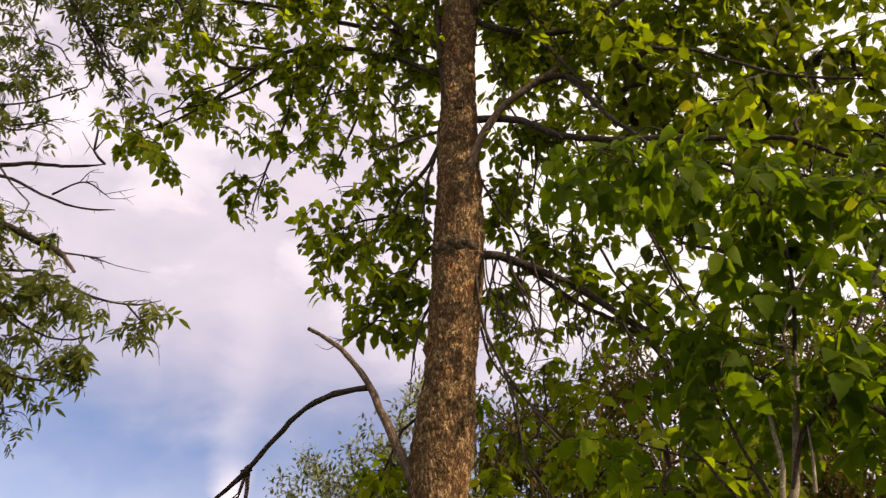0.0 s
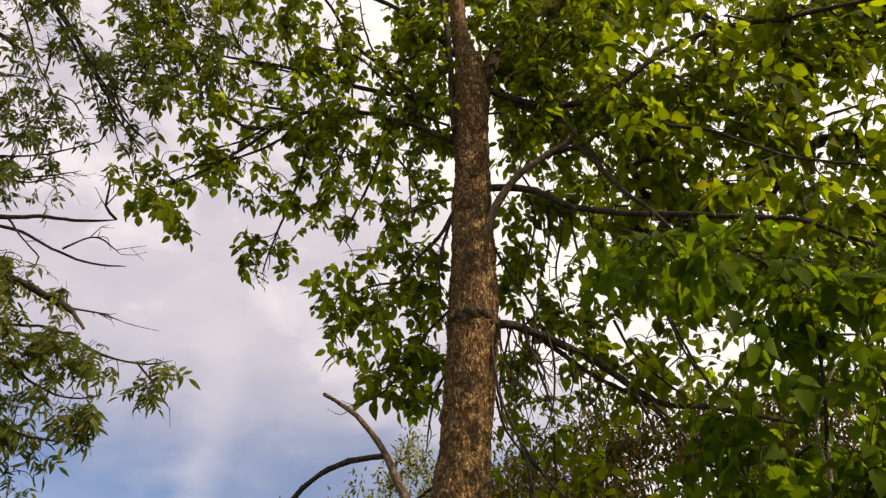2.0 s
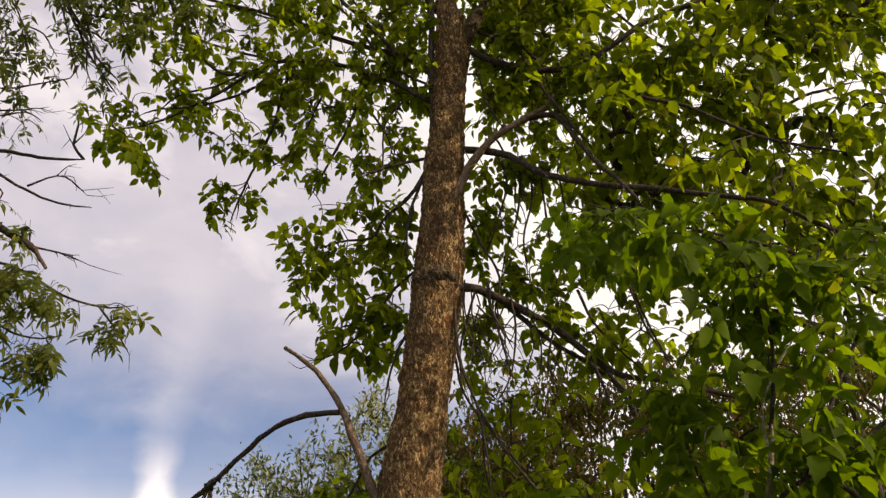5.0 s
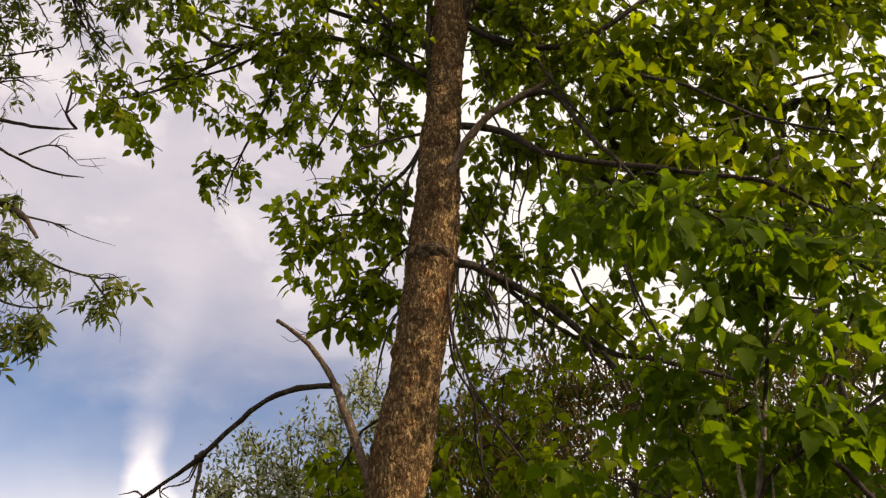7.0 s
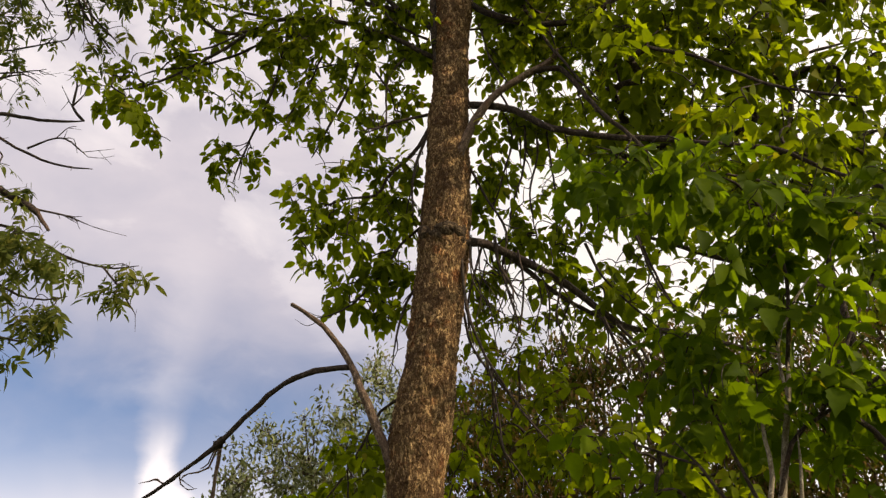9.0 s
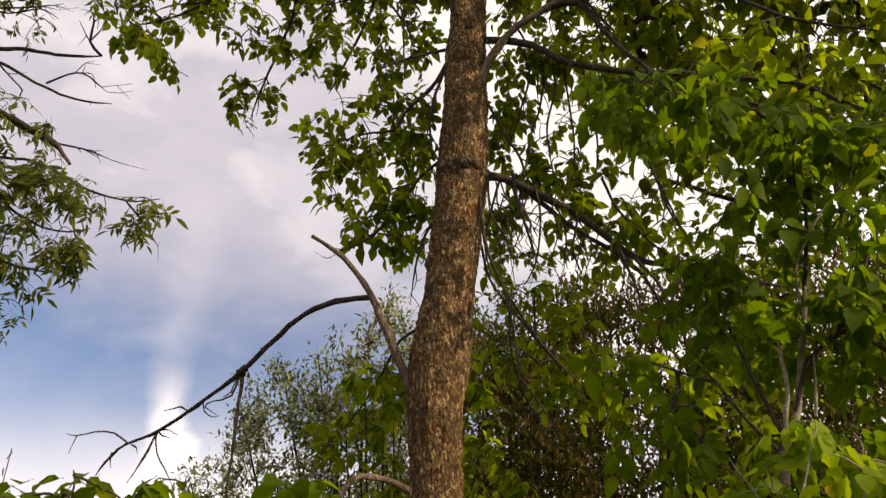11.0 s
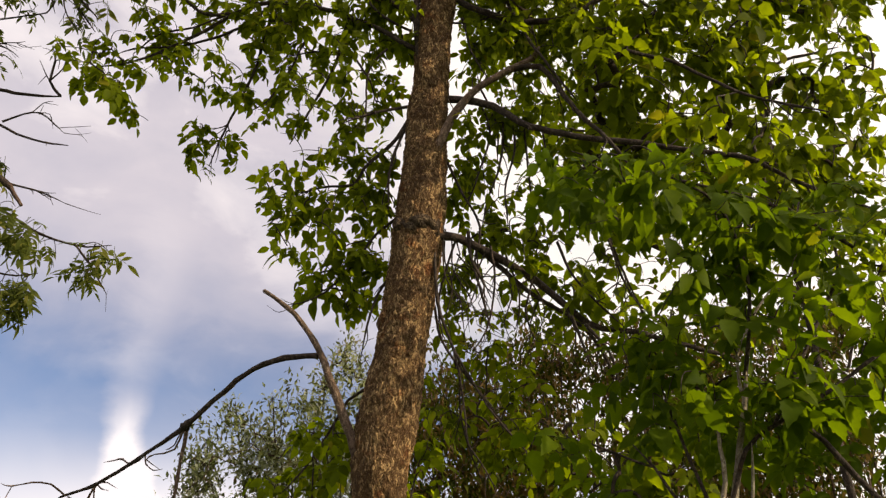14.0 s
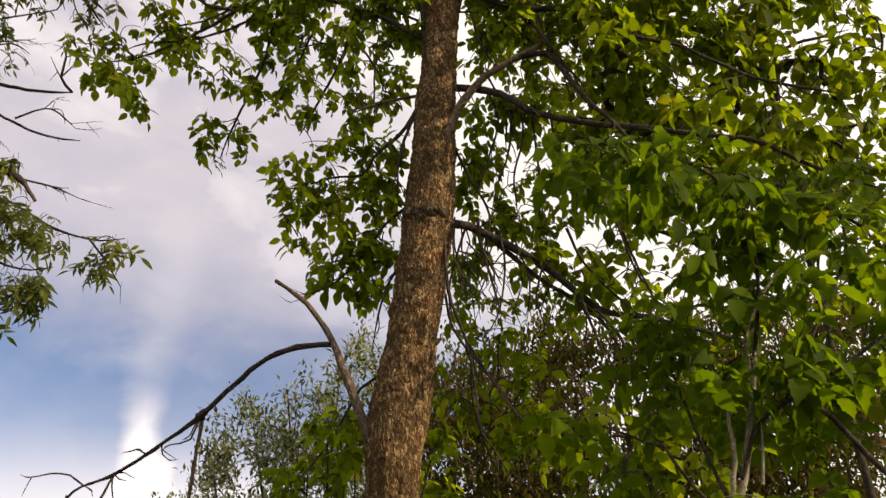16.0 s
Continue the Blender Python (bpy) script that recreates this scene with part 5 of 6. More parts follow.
ash.spray([(-3.22, 4.60), (-2.76, 4.51), (-2.40, 4.36), (-2.09, 4.21), (-2.32, 4.14), (-2.69, 4.24)], 4.6, 0.15, 16)
ash.spray([(-2.06, 4.17), (-1.88, 4.22), (-1.76, 4.13), (-1.83, 4.00), (-1.75, 3.85), (-1.86, 3.88), (-1.97, 4.05)], 4.6, 0.1, 9)
ash.spray([(-3.47, 4.23), (-2.54, 4.10), (-2.18, 3.88), (-2.21, 3.68), (-2.43, 3.76), (-2.56, 3.60), (-3.26, 3.60)], 4.65, 0.2, 72)
ash.spray([(-3.25, 3.56), (-2.53, 3.49), (-2.53, 3.33), (-3.12, 3.16)], 4.65, 0.2, 24)
ash.spray([(-2.98, 8.02), (-2.23, 7.96), (-1.70, 7.05), (-1.53, 6.23), (-1.92, 6.32), (-2.15, 5.94), (-2.39, 6.13), (-2.67, 6.94)], 4.5, 0.25, 121)
ash.grow(MAT["limb"], 1.0, 0.0024)
ash.leaf(SLIM, MAT["ash"], MAT["ash_one"], 3.1, droop=1.2)

# ---------------------------------------------------------------- willow thicket behind
willow = Tree("willow_bush", (-0.88, 9.5, 0), "tall grey-green willow bush with fine upright shoots", "bush", 8)
willow.limb("stem", [(-1.28, 9.5, 0, 0.035), (-1.64, 9.35, 2.14, 0.022), (-2.31, 9.50, 4.28, 0.008)], MAT["limb"], 6)
willow.limb("stem", [(-1.18, 9.5, 0, 0.035), (-1.41, 9.50, 2.47, 0.022), (-1.94, 9.70, 4.94, 0.008)], MAT["limb"], 6)
willow.limb("stem", [(-1.08, 9.5, 0, 0.035), (-1.13, 9.65, 2.47, 0.022), (-1.49, 9.50, 4.94, 0.008)], MAT["limb"], 6)
willow.limb("stem", [(-0.98, 9.5, 0, 0.035), (-0.95, 9.35, 2.61, 0.022), (-0.92, 9.70, 5.22, 0.008)], MAT["limb"], 6)
willow.limb("stem", [(-0.88, 9.5, 0, 0.035), (-0.64, 9.50, 2.47, 0.022), (-0.39, 9.50, 4.94, 0.008)], MAT["limb"], 6)
willow.limb("stem", [(-0.78, 9.5, 0, 0.035), (-1.36, 9.65, 1.83, 0.022), (-1.93, 9.70, 3.65, 0.008)], MAT["limb"], 6)
willow.limb("stem", [(-0.68, 9.5, 0, 0.035), (-1.80, 9.35, 1.68, 0.022), (-2.61, 9.50, 3.36, 0.008)], MAT["limb"], 6)
willow.limb("stem", [(-0.58, 9.5, 0, 0.035), (-1.07, 9.50, 2.14, 0.022), (-1.25, 9.70, 4.28, 0.008)], MAT["limb"], 6)
willow.spray([(-1.97, 4.94), (-1.93, 4.94), (-1.83, 4.54), (-1.76, 4.09), (-1.98, 4.09), (-2.00, 4.54)], 9.3, 0.25, 10)
willow.spray([(-2.30, 4.56), (-2.27, 4.56), (-2.16, 4.17), (-2.09, 3.74), (-2.30, 3.74), (-2.33, 4.17)], 9.4, 0.25, 9)
willow.spray([(-2.15, 4.67), (-2.11, 4.67), (-2.02, 4.28), (-1.95, 3.84), (-2.14, 3.84), (-2.16, 4.28)], 9.5, 0.25, 9)
willow.spray([(-1.81, 4.88), (-1.77, 4.88), (-1.67, 4.47), (-1.61, 4.02), (-1.82, 4.02), (-1.83, 4.47)], 9.6, 0.25, 10)
willow.spray([(-1.57, 5.10), (-1.53, 5.10), (-1.42, 4.69), (-1.36, 4.22), (-1.60, 4.22), (-1.61, 4.69)], 9.7, 0.25, 12)
willow.spray([(-1.30, 5.04), (-1.26, 5.04), (-1.17, 4.64), (-1.12, 4.18), (-1.33, 4.19), (-1.33, 4.64)], 9.3, 0.25, 9)
willow.spray([(-1.10, 5.22), (-1.06, 5.22), (-0.97, 4.80), (-0.92, 4.34), (-1.14, 4.34), (-1.14, 4.80)], 9.4, 0.25, 10)
willow.spray([(-0.92, 5.44), (-0.88, 5.44), (-0.80, 5.01), (-0.75, 4.54), (-0.97, 4.54), (-0.97, 5.01)], 9.5, 0.25, 10)
willow.spray([(-0.78, 5.76), (-0.74, 5.76), (-0.66, 5.32), (-0.62, 4.83), (-0.82, 4.83), (-0.82, 5.32)], 9.6, 0.25, 10)
willow.spray([(-0.64, 5.89), (-0.60, 5.89), (-0.52, 5.45), (-0.48, 4.95), (-0.69, 4.95), (-0.68, 5.45)], 9.7, 0.25, 10)
willow.spray([(-2.78, 3.61), (-2.74, 3.61), (-2.64, 3.26), (-2.56, 2.87), (-2.74, 2.87), (-2.78, 3.26)], 9.3, 0.25, 4)
willow.spray([(-2.65, 3.82), (-2.62, 3.82), (-2.52, 3.46), (-2.44, 3.05), (-2.63, 3.05), (-2.66, 3.46)], 9.4, 0.25, 4)
willow.spray([(-2.52, 4.15), (-2.48, 4.15), (-2.37, 3.78), (-2.30, 3.36), (-2.50, 3.36), (-2.53, 3.78)], 9.5, 0.25, 4)
willow.spray([(-2.42, 4.31), (-2.39, 4.31), (-2.30, 3.93), (-2.23, 3.50), (-2.39, 3.50), (-2.42, 3.93)], 9.6, 0.25, 4)
willow.spray([(-1.68, 4.74), (-1.64, 4.74), (-1.54, 4.34), (-1.48, 3.89), (-1.70, 3.89), (-1.72, 4.34)], 9.7, 0.25, 10)
willow.spray([(-1.37, 4.70), (-1.33, 4.70), (-1.24, 4.31), (-1.18, 3.87), (-1.40, 3.88), (-1.41, 4.31)], 9.3, 0.25, 10)
willow.spray([(-1.17, 4.84), (-1.13, 4.84), (-1.04, 4.44), (-0.99, 3.99), (-1.21, 3.99), (-1.21, 4.44)], 9.4, 0.25, 10)
willow.spray([(-0.43, 5.65), (-0.39, 5.65), (-0.31, 5.22), (-0.27, 4.74), (-0.50, 4.74), (-0.49, 5.22)], 9.5, 0.25, 12)
willow.spray([(-2.29, 4.15), (-2.00, 4.34), (-1.70, 4.41), (-1.15, 4.61), (-0.65, 4.81), (-0.07, 4.94), (-0.05, 3.05), (-2.29, 2.62), (-2.86, 3.07), (-2.79, 3.36), (-2.41, 3.66)], 9.5, 0.7, 205)
willow.spray([(-1.70, 4.08), (-1.47, 4.34), (-0.91, 4.47), (-0.13, 4.60), (-0.05, 2.73), (-1.88, 2.75), (-2.03, 3.58)], 9.7, 0.6, 290)
willow.grow(MAT["rusty"], 1.5, 0.0038)
willow.leaf(WILLOW, MAT["silver"], MAT["leaf_one"], 27, droop=-0.8, scatter=0.22, parts=0)
thicket = Tree("thicket", (1.39, 10.5, 0), "dense dark thicket of thin stems and small leaves", "bush", 9)
thicket.limb("stem", [(-0.26, 10.20, 0, 0.03), (-0.16, 10.20, 2.97, 0.02), (-0.06, 10.5, 5.94, 0.01)], MAT["rusty"], 6)
thicket.limb("stem", [(0.05, 10.50, 0, 0.03), (0.15, 10.50, 2.83, 0.02), (0.15, 10.5, 5.66, 0.01)], MAT["rusty"], 6)
thicket.limb("stem", [(0.35, 10.80, 0, 0.03), (0.45, 10.80, 2.69, 0.02), (0.35, 10.5, 5.38, 0.01)], MAT["rusty"], 6)
thicket.limb("stem", [(0.66, 10.20, 0, 0.03), (0.46, 10.20, 2.90, 0.02), (0.56, 10.5, 5.80, 0.01)], MAT["rusty"], 6)
thicket.limb("stem", [(0.56, 10.50, 0, 0.03), (0.76, 10.50, 2.76, 0.02), (0.76, 10.5, 5.52, 0.01)], MAT["rusty"], 6)
thicket.limb("stem", [(0.88, 10.80, 0, 0.03), (1.08, 10.80, 2.97, 0.02), (0.98, 10.5, 5.95, 0.01)], MAT["rusty"], 6)
thicket.limb("stem", [(1.18, 10.20, 0, 0.03), (1.08, 10.20, 2.83, 0.02), (1.18, 10.5, 5.66, 0.01)], MAT["rusty"], 6)
thicket.limb("stem", [(1.47, 10.50, 0, 0.03), (1.37, 10.50, 2.69, 0.02), (1.37, 10.5, 5.38, 0.01)], MAT["rusty"], 6)
thicket.limb("stem", [(1.40, 10.80, 0, 0.03), (1.70, 10.80, 2.90, 0.02), (1.60, 10.5, 5.81, 0.01)], MAT["rusty"], 6)
thicket.limb("stem", [(1.69, 10.20, 0, 0.03), (1.69, 10.20, 2.76, 0.02), (1.79, 10.5, 5.52, 0.01)], MAT["rusty"], 6)
thicket.limb("stem", [(2.02, 10.50, 0, 0.03), (2.02, 10.50, 2.98, 0.02), (2.02, 10.5, 5.95, 0.01)], MAT["rusty"], 6)
thicket.limb("stem", [(2.31, 10.80, 0, 0.03), (2.31, 10.80, 2.83, 0.02), (2.21, 10.5, 5.66, 0.01)], MAT["rusty"], 6)
thicket.limb("stem", [(2.19, 10.20, 0, 0.03), (2.29, 10.20, 2.69, 0.02), (2.39, 10.5, 5.38, 0.01)], MAT["rusty"], 6)
thicket.limb("stem", [(2.54, 10.50, 0, 0.03), (2.64, 10.50, 2.90, 0.02), (2.64, 10.5, 5.81, 0.01)], MAT["rusty"], 6)
thicket.limb("stem", [(2.82, 10.80, 0, 0.03), (2.92, 10.80, 2.76, 0.02), (2.82, 10.5, 5.52, 0.01)], MAT["rusty"], 6)
thicket.limb("stem", [(3.18, 10.20, 0, 0.03), (2.98, 10.20, 2.98, 0.02), (3.08, 10.5, 5.95, 0.01)], MAT["rusty"], 6)
thicket.limb("stem", [(3.05, 10.50, 0, 0.03), (3.25, 10.50, 2.83, 0.02), (3.25, 10.5, 5.67, 0.01)], MAT["rusty"], 6)
thicket.limb("stem", [(3.33, 10.80, 0, 0.03), (3.53, 10.80, 2.69, 0.02), (3.43, 10.5, 5.38, 0.01)], MAT["rusty"], 6)
thicket.limb("stem", [(3.69, 10.20, 0, 0.03), (3.59, 10.20, 2.91, 0.02), (3.69, 10.5, 5.81, 0.01)], MAT["rusty"], 6)
thicket.limb("stem", [(3.96, 10.50, 0, 0.03), (3.86, 10.50, 2.76, 0.02), (3.86, 10.5, 5.52, 0.01)], MAT["rusty"], 6)
thicket.limb("stem", [(3.94, 10.80, 0, 0.03), (4.24, 10.80, 2.98, 0.02), (4.14, 10.5, 5.96, 0.01)], MAT["rusty"], 6)
thicket.limb("stem", [(4.20, 10.20, 0, 0.03), (4.20, 10.20, 2.83, 0.02), (4.30, 10.5, 5.67, 0.01)], MAT["rusty"], 6)
thicket.limb("stem", [(4.47, 10.50, 0, 0.03), (4.47, 10.50, 2.69, 0.02), (4.47, 10.5, 5.38, 0.01)], MAT["rusty"], 6)
thicket.limb("stem", [(4.85, 10.80, 0, 0.03), (4.85, 10.80, 2.91, 0.02), (4.75, 10.5, 5.81, 0.01)], MAT["rusty"], 6)
thicket.limb("stem", [(4.71, 10.20, 0, 0.03), (4.81, 10.20, 2.76, 0.02), (4.91, 10.5, 5.53, 0.01)], MAT["rusty"], 6)
thicket.limb("stem", [(5.11, 10.50, 0, 0.03), (5.21, 10.50, 2.98, 0.02), (5.21, 10.5, 5.96, 0.01)], MAT["rusty"], 6)
thicket.limb("stem", [(5.37, 10.80, 0, 0.03), (5.47, 10.80, 2.83, 0.02), (5.37, 10.5, 5.67, 0.01)], MAT["rusty"], 6)
thicket.limb("stem", [(5.62, 10.20, 0, 0.03), (5.42, 10.20, 2.69, 0.02), (5.52, 10.5, 5.38, 0.01)], MAT["rusty"], 6)
thicket.limb("stem", [(5.63, 10.50, 0, 0.03), (5.83, 10.50, 2.91, 0.02), (5.83, 10.5, 5.82, 0.01)], MAT["rusty"], 6)
thicket.limb("stem", [(5.87, 10.80, 0, 0.03), (6.07, 10.80, 2.76, 0.02), (5.97, 10.5, 5.53, 0.01)], MAT["rusty"], 6)
thicket.limb("stem", [(6.29, 10.20, 0, 0.03), (6.19, 10.20, 2.98, 0.02), (6.29, 10.5, 5.97, 0.01)], MAT["rusty"], 6)
thicket.limb("stem", [(6.54, 10.50, 0, 0.03), (6.44, 10.50, 2.84, 0.02), (6.44, 10.5, 5.67, 0.01)], MAT["rusty"], 6)
thicket.limb("stem", [(6.38, 10.80, 0, 0.03), (6.68, 10.80, 2.69, 0.02), (6.58, 10.5, 5.39, 0.01)], MAT["rusty"], 6)
thicket.limb("stem", [(6.81, 10.20, 0, 0.03), (6.81, 10.20, 2.91, 0.02), (6.91, 10.5, 5.82, 0.01)], MAT["rusty"], 6)
thicket.spray([(-0.09, 5.94), (0.72, 5.87), (1.47, 6.03), (2.23, 6.20), (2.95, 5.87), (4.61, 6.72), (6.06, 6.81), (5.64, 4.94), (-0.08, 4.94)], 10.5, 0.9, 382)
thicket.spray([(-0.08, 5.02), (2.14, 5.02), (1.88, 2.58), (-0.06, 2.60)], 10.5, 0.9, 408)
thicket.spray([(2.75, 5.01), (5.65, 5.01), (5.11, 2.54), (2.53, 2.57)], 10.5, 0.9, 546)
thicket.spray([(2.14, 5.02), (2.75, 5.01), (2.50, 2.57), (1.94, 2.58)], 10.5, 0.9, 55)
thicket.spray([(-0.07, 3.81), (5.27, 3.91), (4.96, 2.51), (-0.05, 2.56)], 10.2, 0.6, 226)
thicket.spray([(6.08, 6.90), (7.88, 7.00), (6.58, 2.52), (5.11, 2.54)], 10.5, 0.9, 172)
thicket.spray([(1.47, 6.19), (1.94, 6.43), (2.55, 6.37), (3.43, 6.71), (3.90, 6.12), (3.29, 5.55), (1.59, 5.55)], 10.5, 0.6, 75)
thicket.spray([(-0.08, 5.21), (2.01, 4.91), (1.83, 2.54), (-0.05, 2.56)], 10.2, 0.6, 120)
thicket.grow(MAT["rusty"], 1.6, 0.0048)
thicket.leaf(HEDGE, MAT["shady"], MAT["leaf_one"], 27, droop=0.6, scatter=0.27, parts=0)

# ---------------------------------------------------------------- the tree behind, to the sunny side
back = Tree("box_elder_tree", (3.70, 7.0, 0), "leafy tree standing behind, crown full of sunlit leaves", "tree", 21)
back.limb("trunk", [(3.70, 7.0, 0, 0.055), (3.75, 7.0, 3, 0.034), (3.65, 7.0, 6, 0.03), (3.70, 7.0, 8.5, 0.025), (3.80, 7.0, 11, 0.015)], MAT["limb"], 14)
back.limb("bough", [(3.698, 7, 6.039, 0.03), (2.217, 6.8, 6.651, 0.02), (1.699, 6.6, 6.963, 0.008)], MAT["limb"], 7)
back.limb("bough", [(3.698, 7, 6.362, 0.03), (3.443, 7, 6.893, 0.02), (4.076, 7, 7.124, 0.008)], MAT["limb"], 7)
back.limb("bough", [(3.698, 7, 6.838, 0.03), (2.608, 7.2, 7.996, 0.02), (2.295, 7.4, 8.854, 0.008)], MAT["limb"], 7)
back.limb("bough", [(3.698, 7, 7.272, 0.03), (3.714, 6.8, 7.738, 0.02), (4.406, 6.6, 7.904, 0.008)], MAT["limb"], 7)
back.limb("bough", [(3.698, 7, 7.73, 0.03), (2.51, 7, 8.82, 0.02), (1.893, 7, 9.61, 0.008)], MAT["limb"], 7)
back.limb("bough", [(3.698, 7, 8.051, 0.03), (4.104, 7.2, 9.288, 0.02), (5.006, 7.4, 10.225, 0.008)], MAT["limb"], 7)
back.limb("bough", [(3.698, 7, 8.644, 0.03), (2.96, 6.8, 9.512, 0.02), (2.581, 6.6, 10.08, 0.008)], MAT["limb"], 7)
back.limb("bough", [(3.698, 7, 5.67, 0.03), (3.166, 7, 6.073, 0.02), (3.683, 7, 6.175, 0.008)], MAT["limb"], 7)
back.limb("bough", [(3.698, 7, 5.206, 0.03), (2.272, 7.2, 5.79, 0.02), (2.002, 7.4, 6.073, 0.008)], MAT["limb"], 7)
back.limb("bough", [(3.698, 7, 9.094, 0.03), (2.765, 6.8, 9.866, 0.02), (2.086, 6.6, 10.338, 0.008)], MAT["limb"], 7)
back.limb("bough", [(3.698, 7, 5.15, 0.03), (3.09, 7, 5.412, 0.02), (3.65, 7, 5.375, 0.008)], MAT["limb"], 7)
back.spray([(1.67, 11.14), (2.02, 10.01), (1.84, 9.23), (2.06, 8.57), (2.30, 8.46), (2.76, 8.60), (3.27, 9.20), (4.16, 9.62), (5.87, 10.74), (5.51, 9.30), (4.90, 8.61), (4.16, 8.67), (3.71, 7.69), (3.74, 7.15), (3.22, 6.47), (2.56, 5.50), (2.15, 5.52), (1.92, 5.96), (1.48, 6.25), (1.42, 7.08), (1.67, 8.00), (1.36, 9.08)], 7.0, 0.6, 627)
back.spray([(1.74, 11.13), (2.96, 11.02), (2.62, 9.95), (2.12, 9.79), (1.72, 9.33), (1.58, 9.84)], 7.0, 0.4, 91)
back.spray([(2.60, 5.43), (3.53, 6.38), (4.12, 6.90), (3.49, 5.87), (3.11, 4.74), (2.39, 4.77)], 7.0, 0.6, 64)
back.spray([(4.30, 7.11), (4.53, 6.45), (4.05, 4.79), (3.16, 4.73), (3.49, 5.87)], 7.0, 0.6, 42)
back.spray([(2.24, 11.08), (4.63, 10.86), (4.06, 9.72), (3.01, 9.52), (2.22, 9.58)], 7.0, 0.5, 160)
back.spray([(1.76, 10.67), (2.30, 10.51), (2.14, 9.49), (1.73, 9.43)], 7.0, 0.4, 33)
back.spray([(0.88, 7.42), (1.75, 7.36), (1.56, 6.44), (0.91, 6.55)], 7.0, 0.4, 31)
back.spray([(0.58, 10.13), (1.67, 11.14), (1.64, 8.69), (1.34, 7.31), (0.87, 7.34), (0.57, 8.08)], 7.0, 0.4, 161)
back.spray([(3.85, 6.04), (4.32, 6.15), (4.80, 5.86), (4.52, 4.79), (4.02, 4.84), (3.64, 5.01)], 6.8, 0.4, 54)
back.spray([(1.80, 5.10), (2.49, 5.17), (2.84, 4.71), (2.30, 4.54), (1.82, 4.70)], 7.0, 0.4, 19)
back.spray([(1.51, 6.82), (2.24, 6.70), (2.28, 6.09), (1.63, 6.15)], 7.0, 0.4, 15)
back.limb("bough", [(3.919, 7, 4.436, 0.013), (4.107, 6.925, 4.963, 0.011), (4.401, 6.853, 5.459, 0.009), (4.581, 6.8, 5.862, 0.008)], MAT["limb"], 8, forks=6)
back.limb("twig", [(5.269, 6.5, 6.981, 0.019), (4.674, 6.5, 6.748, 0.013), (4.371, 6.5, 6.52, 0.01), (4.155, 6.5, 6.338, 0.008)], MAT["limb"], 6, knobs=0.05, leafy=False, forks=5)
back.limb("twig", [(4.578, 6.5, 6.358, 0.011), (4.426, 6.5, 6.521, 0.009), (4.335, 6.5, 6.72, 0.007), (4.358, 6.5, 6.892, 0.005)], MAT["limb"], 6, knobs=0.05, leafy=False, forks=5)
back.spray([(4.29, 6.36), (4.84, 6.44), (4.58, 5.48), (4.05, 5.47)], 6.8, 0.4, 50)
back.grow(MAT["limb"], 1.6, 0.0025)
back.leaf(LOBED, MAT["leaf"], MAT["leaf_one"], 1.4, droop=0.8, scatter=0.25, parts=0)
woods = Tree("far_wood", (2.98, 15, 0), "dark wood edge far behind the thicket", "trees", 23)
tagged(woods.top, kind="stuff")
woods.limb("stem", [(-0.15, 15.0, 0, 0.07), (-0.30, 15.0, 4.47, 0.05), (-0.05, 15, 7.45, 0.02)], MAT["limb"], 6)
woods.limb("stem", [(0.62, 15.4, 0, 0.07), (0.62, 15.4, 4.20, 0.05), (0.72, 15, 7.01, 0.02)], MAT["limb"], 6)
woods.limb("stem", [(1.38, 15.8, 0, 0.07), (1.53, 15.8, 3.94, 0.05), (1.48, 15, 6.57, 0.02)], MAT["limb"], 6)
woods.limb("stem", [(2.13, 15.0, 0, 0.07), (1.98, 15.0, 3.69, 0.05), (2.23, 15, 6.15, 0.02)], MAT["limb"], 6)
woods.limb("stem", [(2.99, 15.4, 0, 0.07), (2.99, 15.4, 4.47, 0.05), (3.09, 15, 7.45, 0.02)], MAT["limb"], 6)
woods.limb("stem", [(3.75, 15.8, 0, 0.07), (3.90, 15.8, 4.20, 0.05), (3.85, 15, 7.01, 0.02)], MAT["limb"], 6)
woods.limb("stem", [(4.48, 15.0, 0, 0.07), (4.33, 15.0, 3.94, 0.05), (4.58, 15, 6.57, 0.02)], MAT["limb"], 6)
woods.limb("stem", [(5.21, 15.4, 0, 0.07), (5.21, 15.4, 3.68, 0.05), (5.31, 15, 6.14, 0.02)], MAT["limb"], 6)
woods.limb("stem", [(6.20, 15.8, 0, 0.07), (6.35, 15.8, 4.48, 0.05), (6.30, 15, 7.46, 0.02)], MAT["limb"], 6)
woods.limb("stem", [(6.93, 15.0, 0, 0.07), (6.78, 15.0, 4.20, 0.05), (7.03, 15, 7.01, 0.02)], MAT["limb"], 6)
woods.limb("stem", [(7.64, 15.4, 0, 0.07), (7.64, 15.4, 3.94, 0.05), (7.74, 15, 6.57, 0.02)], MAT["limb"], 6)
woods.limb("stem", [(8.34, 15.8, 0, 0.07), (8.49, 15.8, 3.68, 0.05), (8.44, 15, 6.13, 0.02)], MAT["limb"], 6)
woods.limb("stem", [(9.47, 15.0, 0, 0.07), (9.32, 15.0, 4.48, 0.05), (9.57, 15, 7.46, 0.02)], MAT["limb"], 6)
woods.limb("stem", [(10.17, 15.4, 0, 0.07), (10.17, 15.4, 4.21, 0.05), (10.27, 15, 7.01, 0.02)], MAT["limb"], 6)
woods.spray([(-0.04, 6.57), (0.99, 7.45), (2.06, 7.68), (2.94, 7.45), (2.79, 4.73), (3.87, 4.73), (4.23, 7.12), (6.47, 8.40), (8.45, 8.77), (7.89, 5.30), (10.00, 5.09), (9.40, 3.01), (-0.11, 3.11)], 15, 1.2, 572)
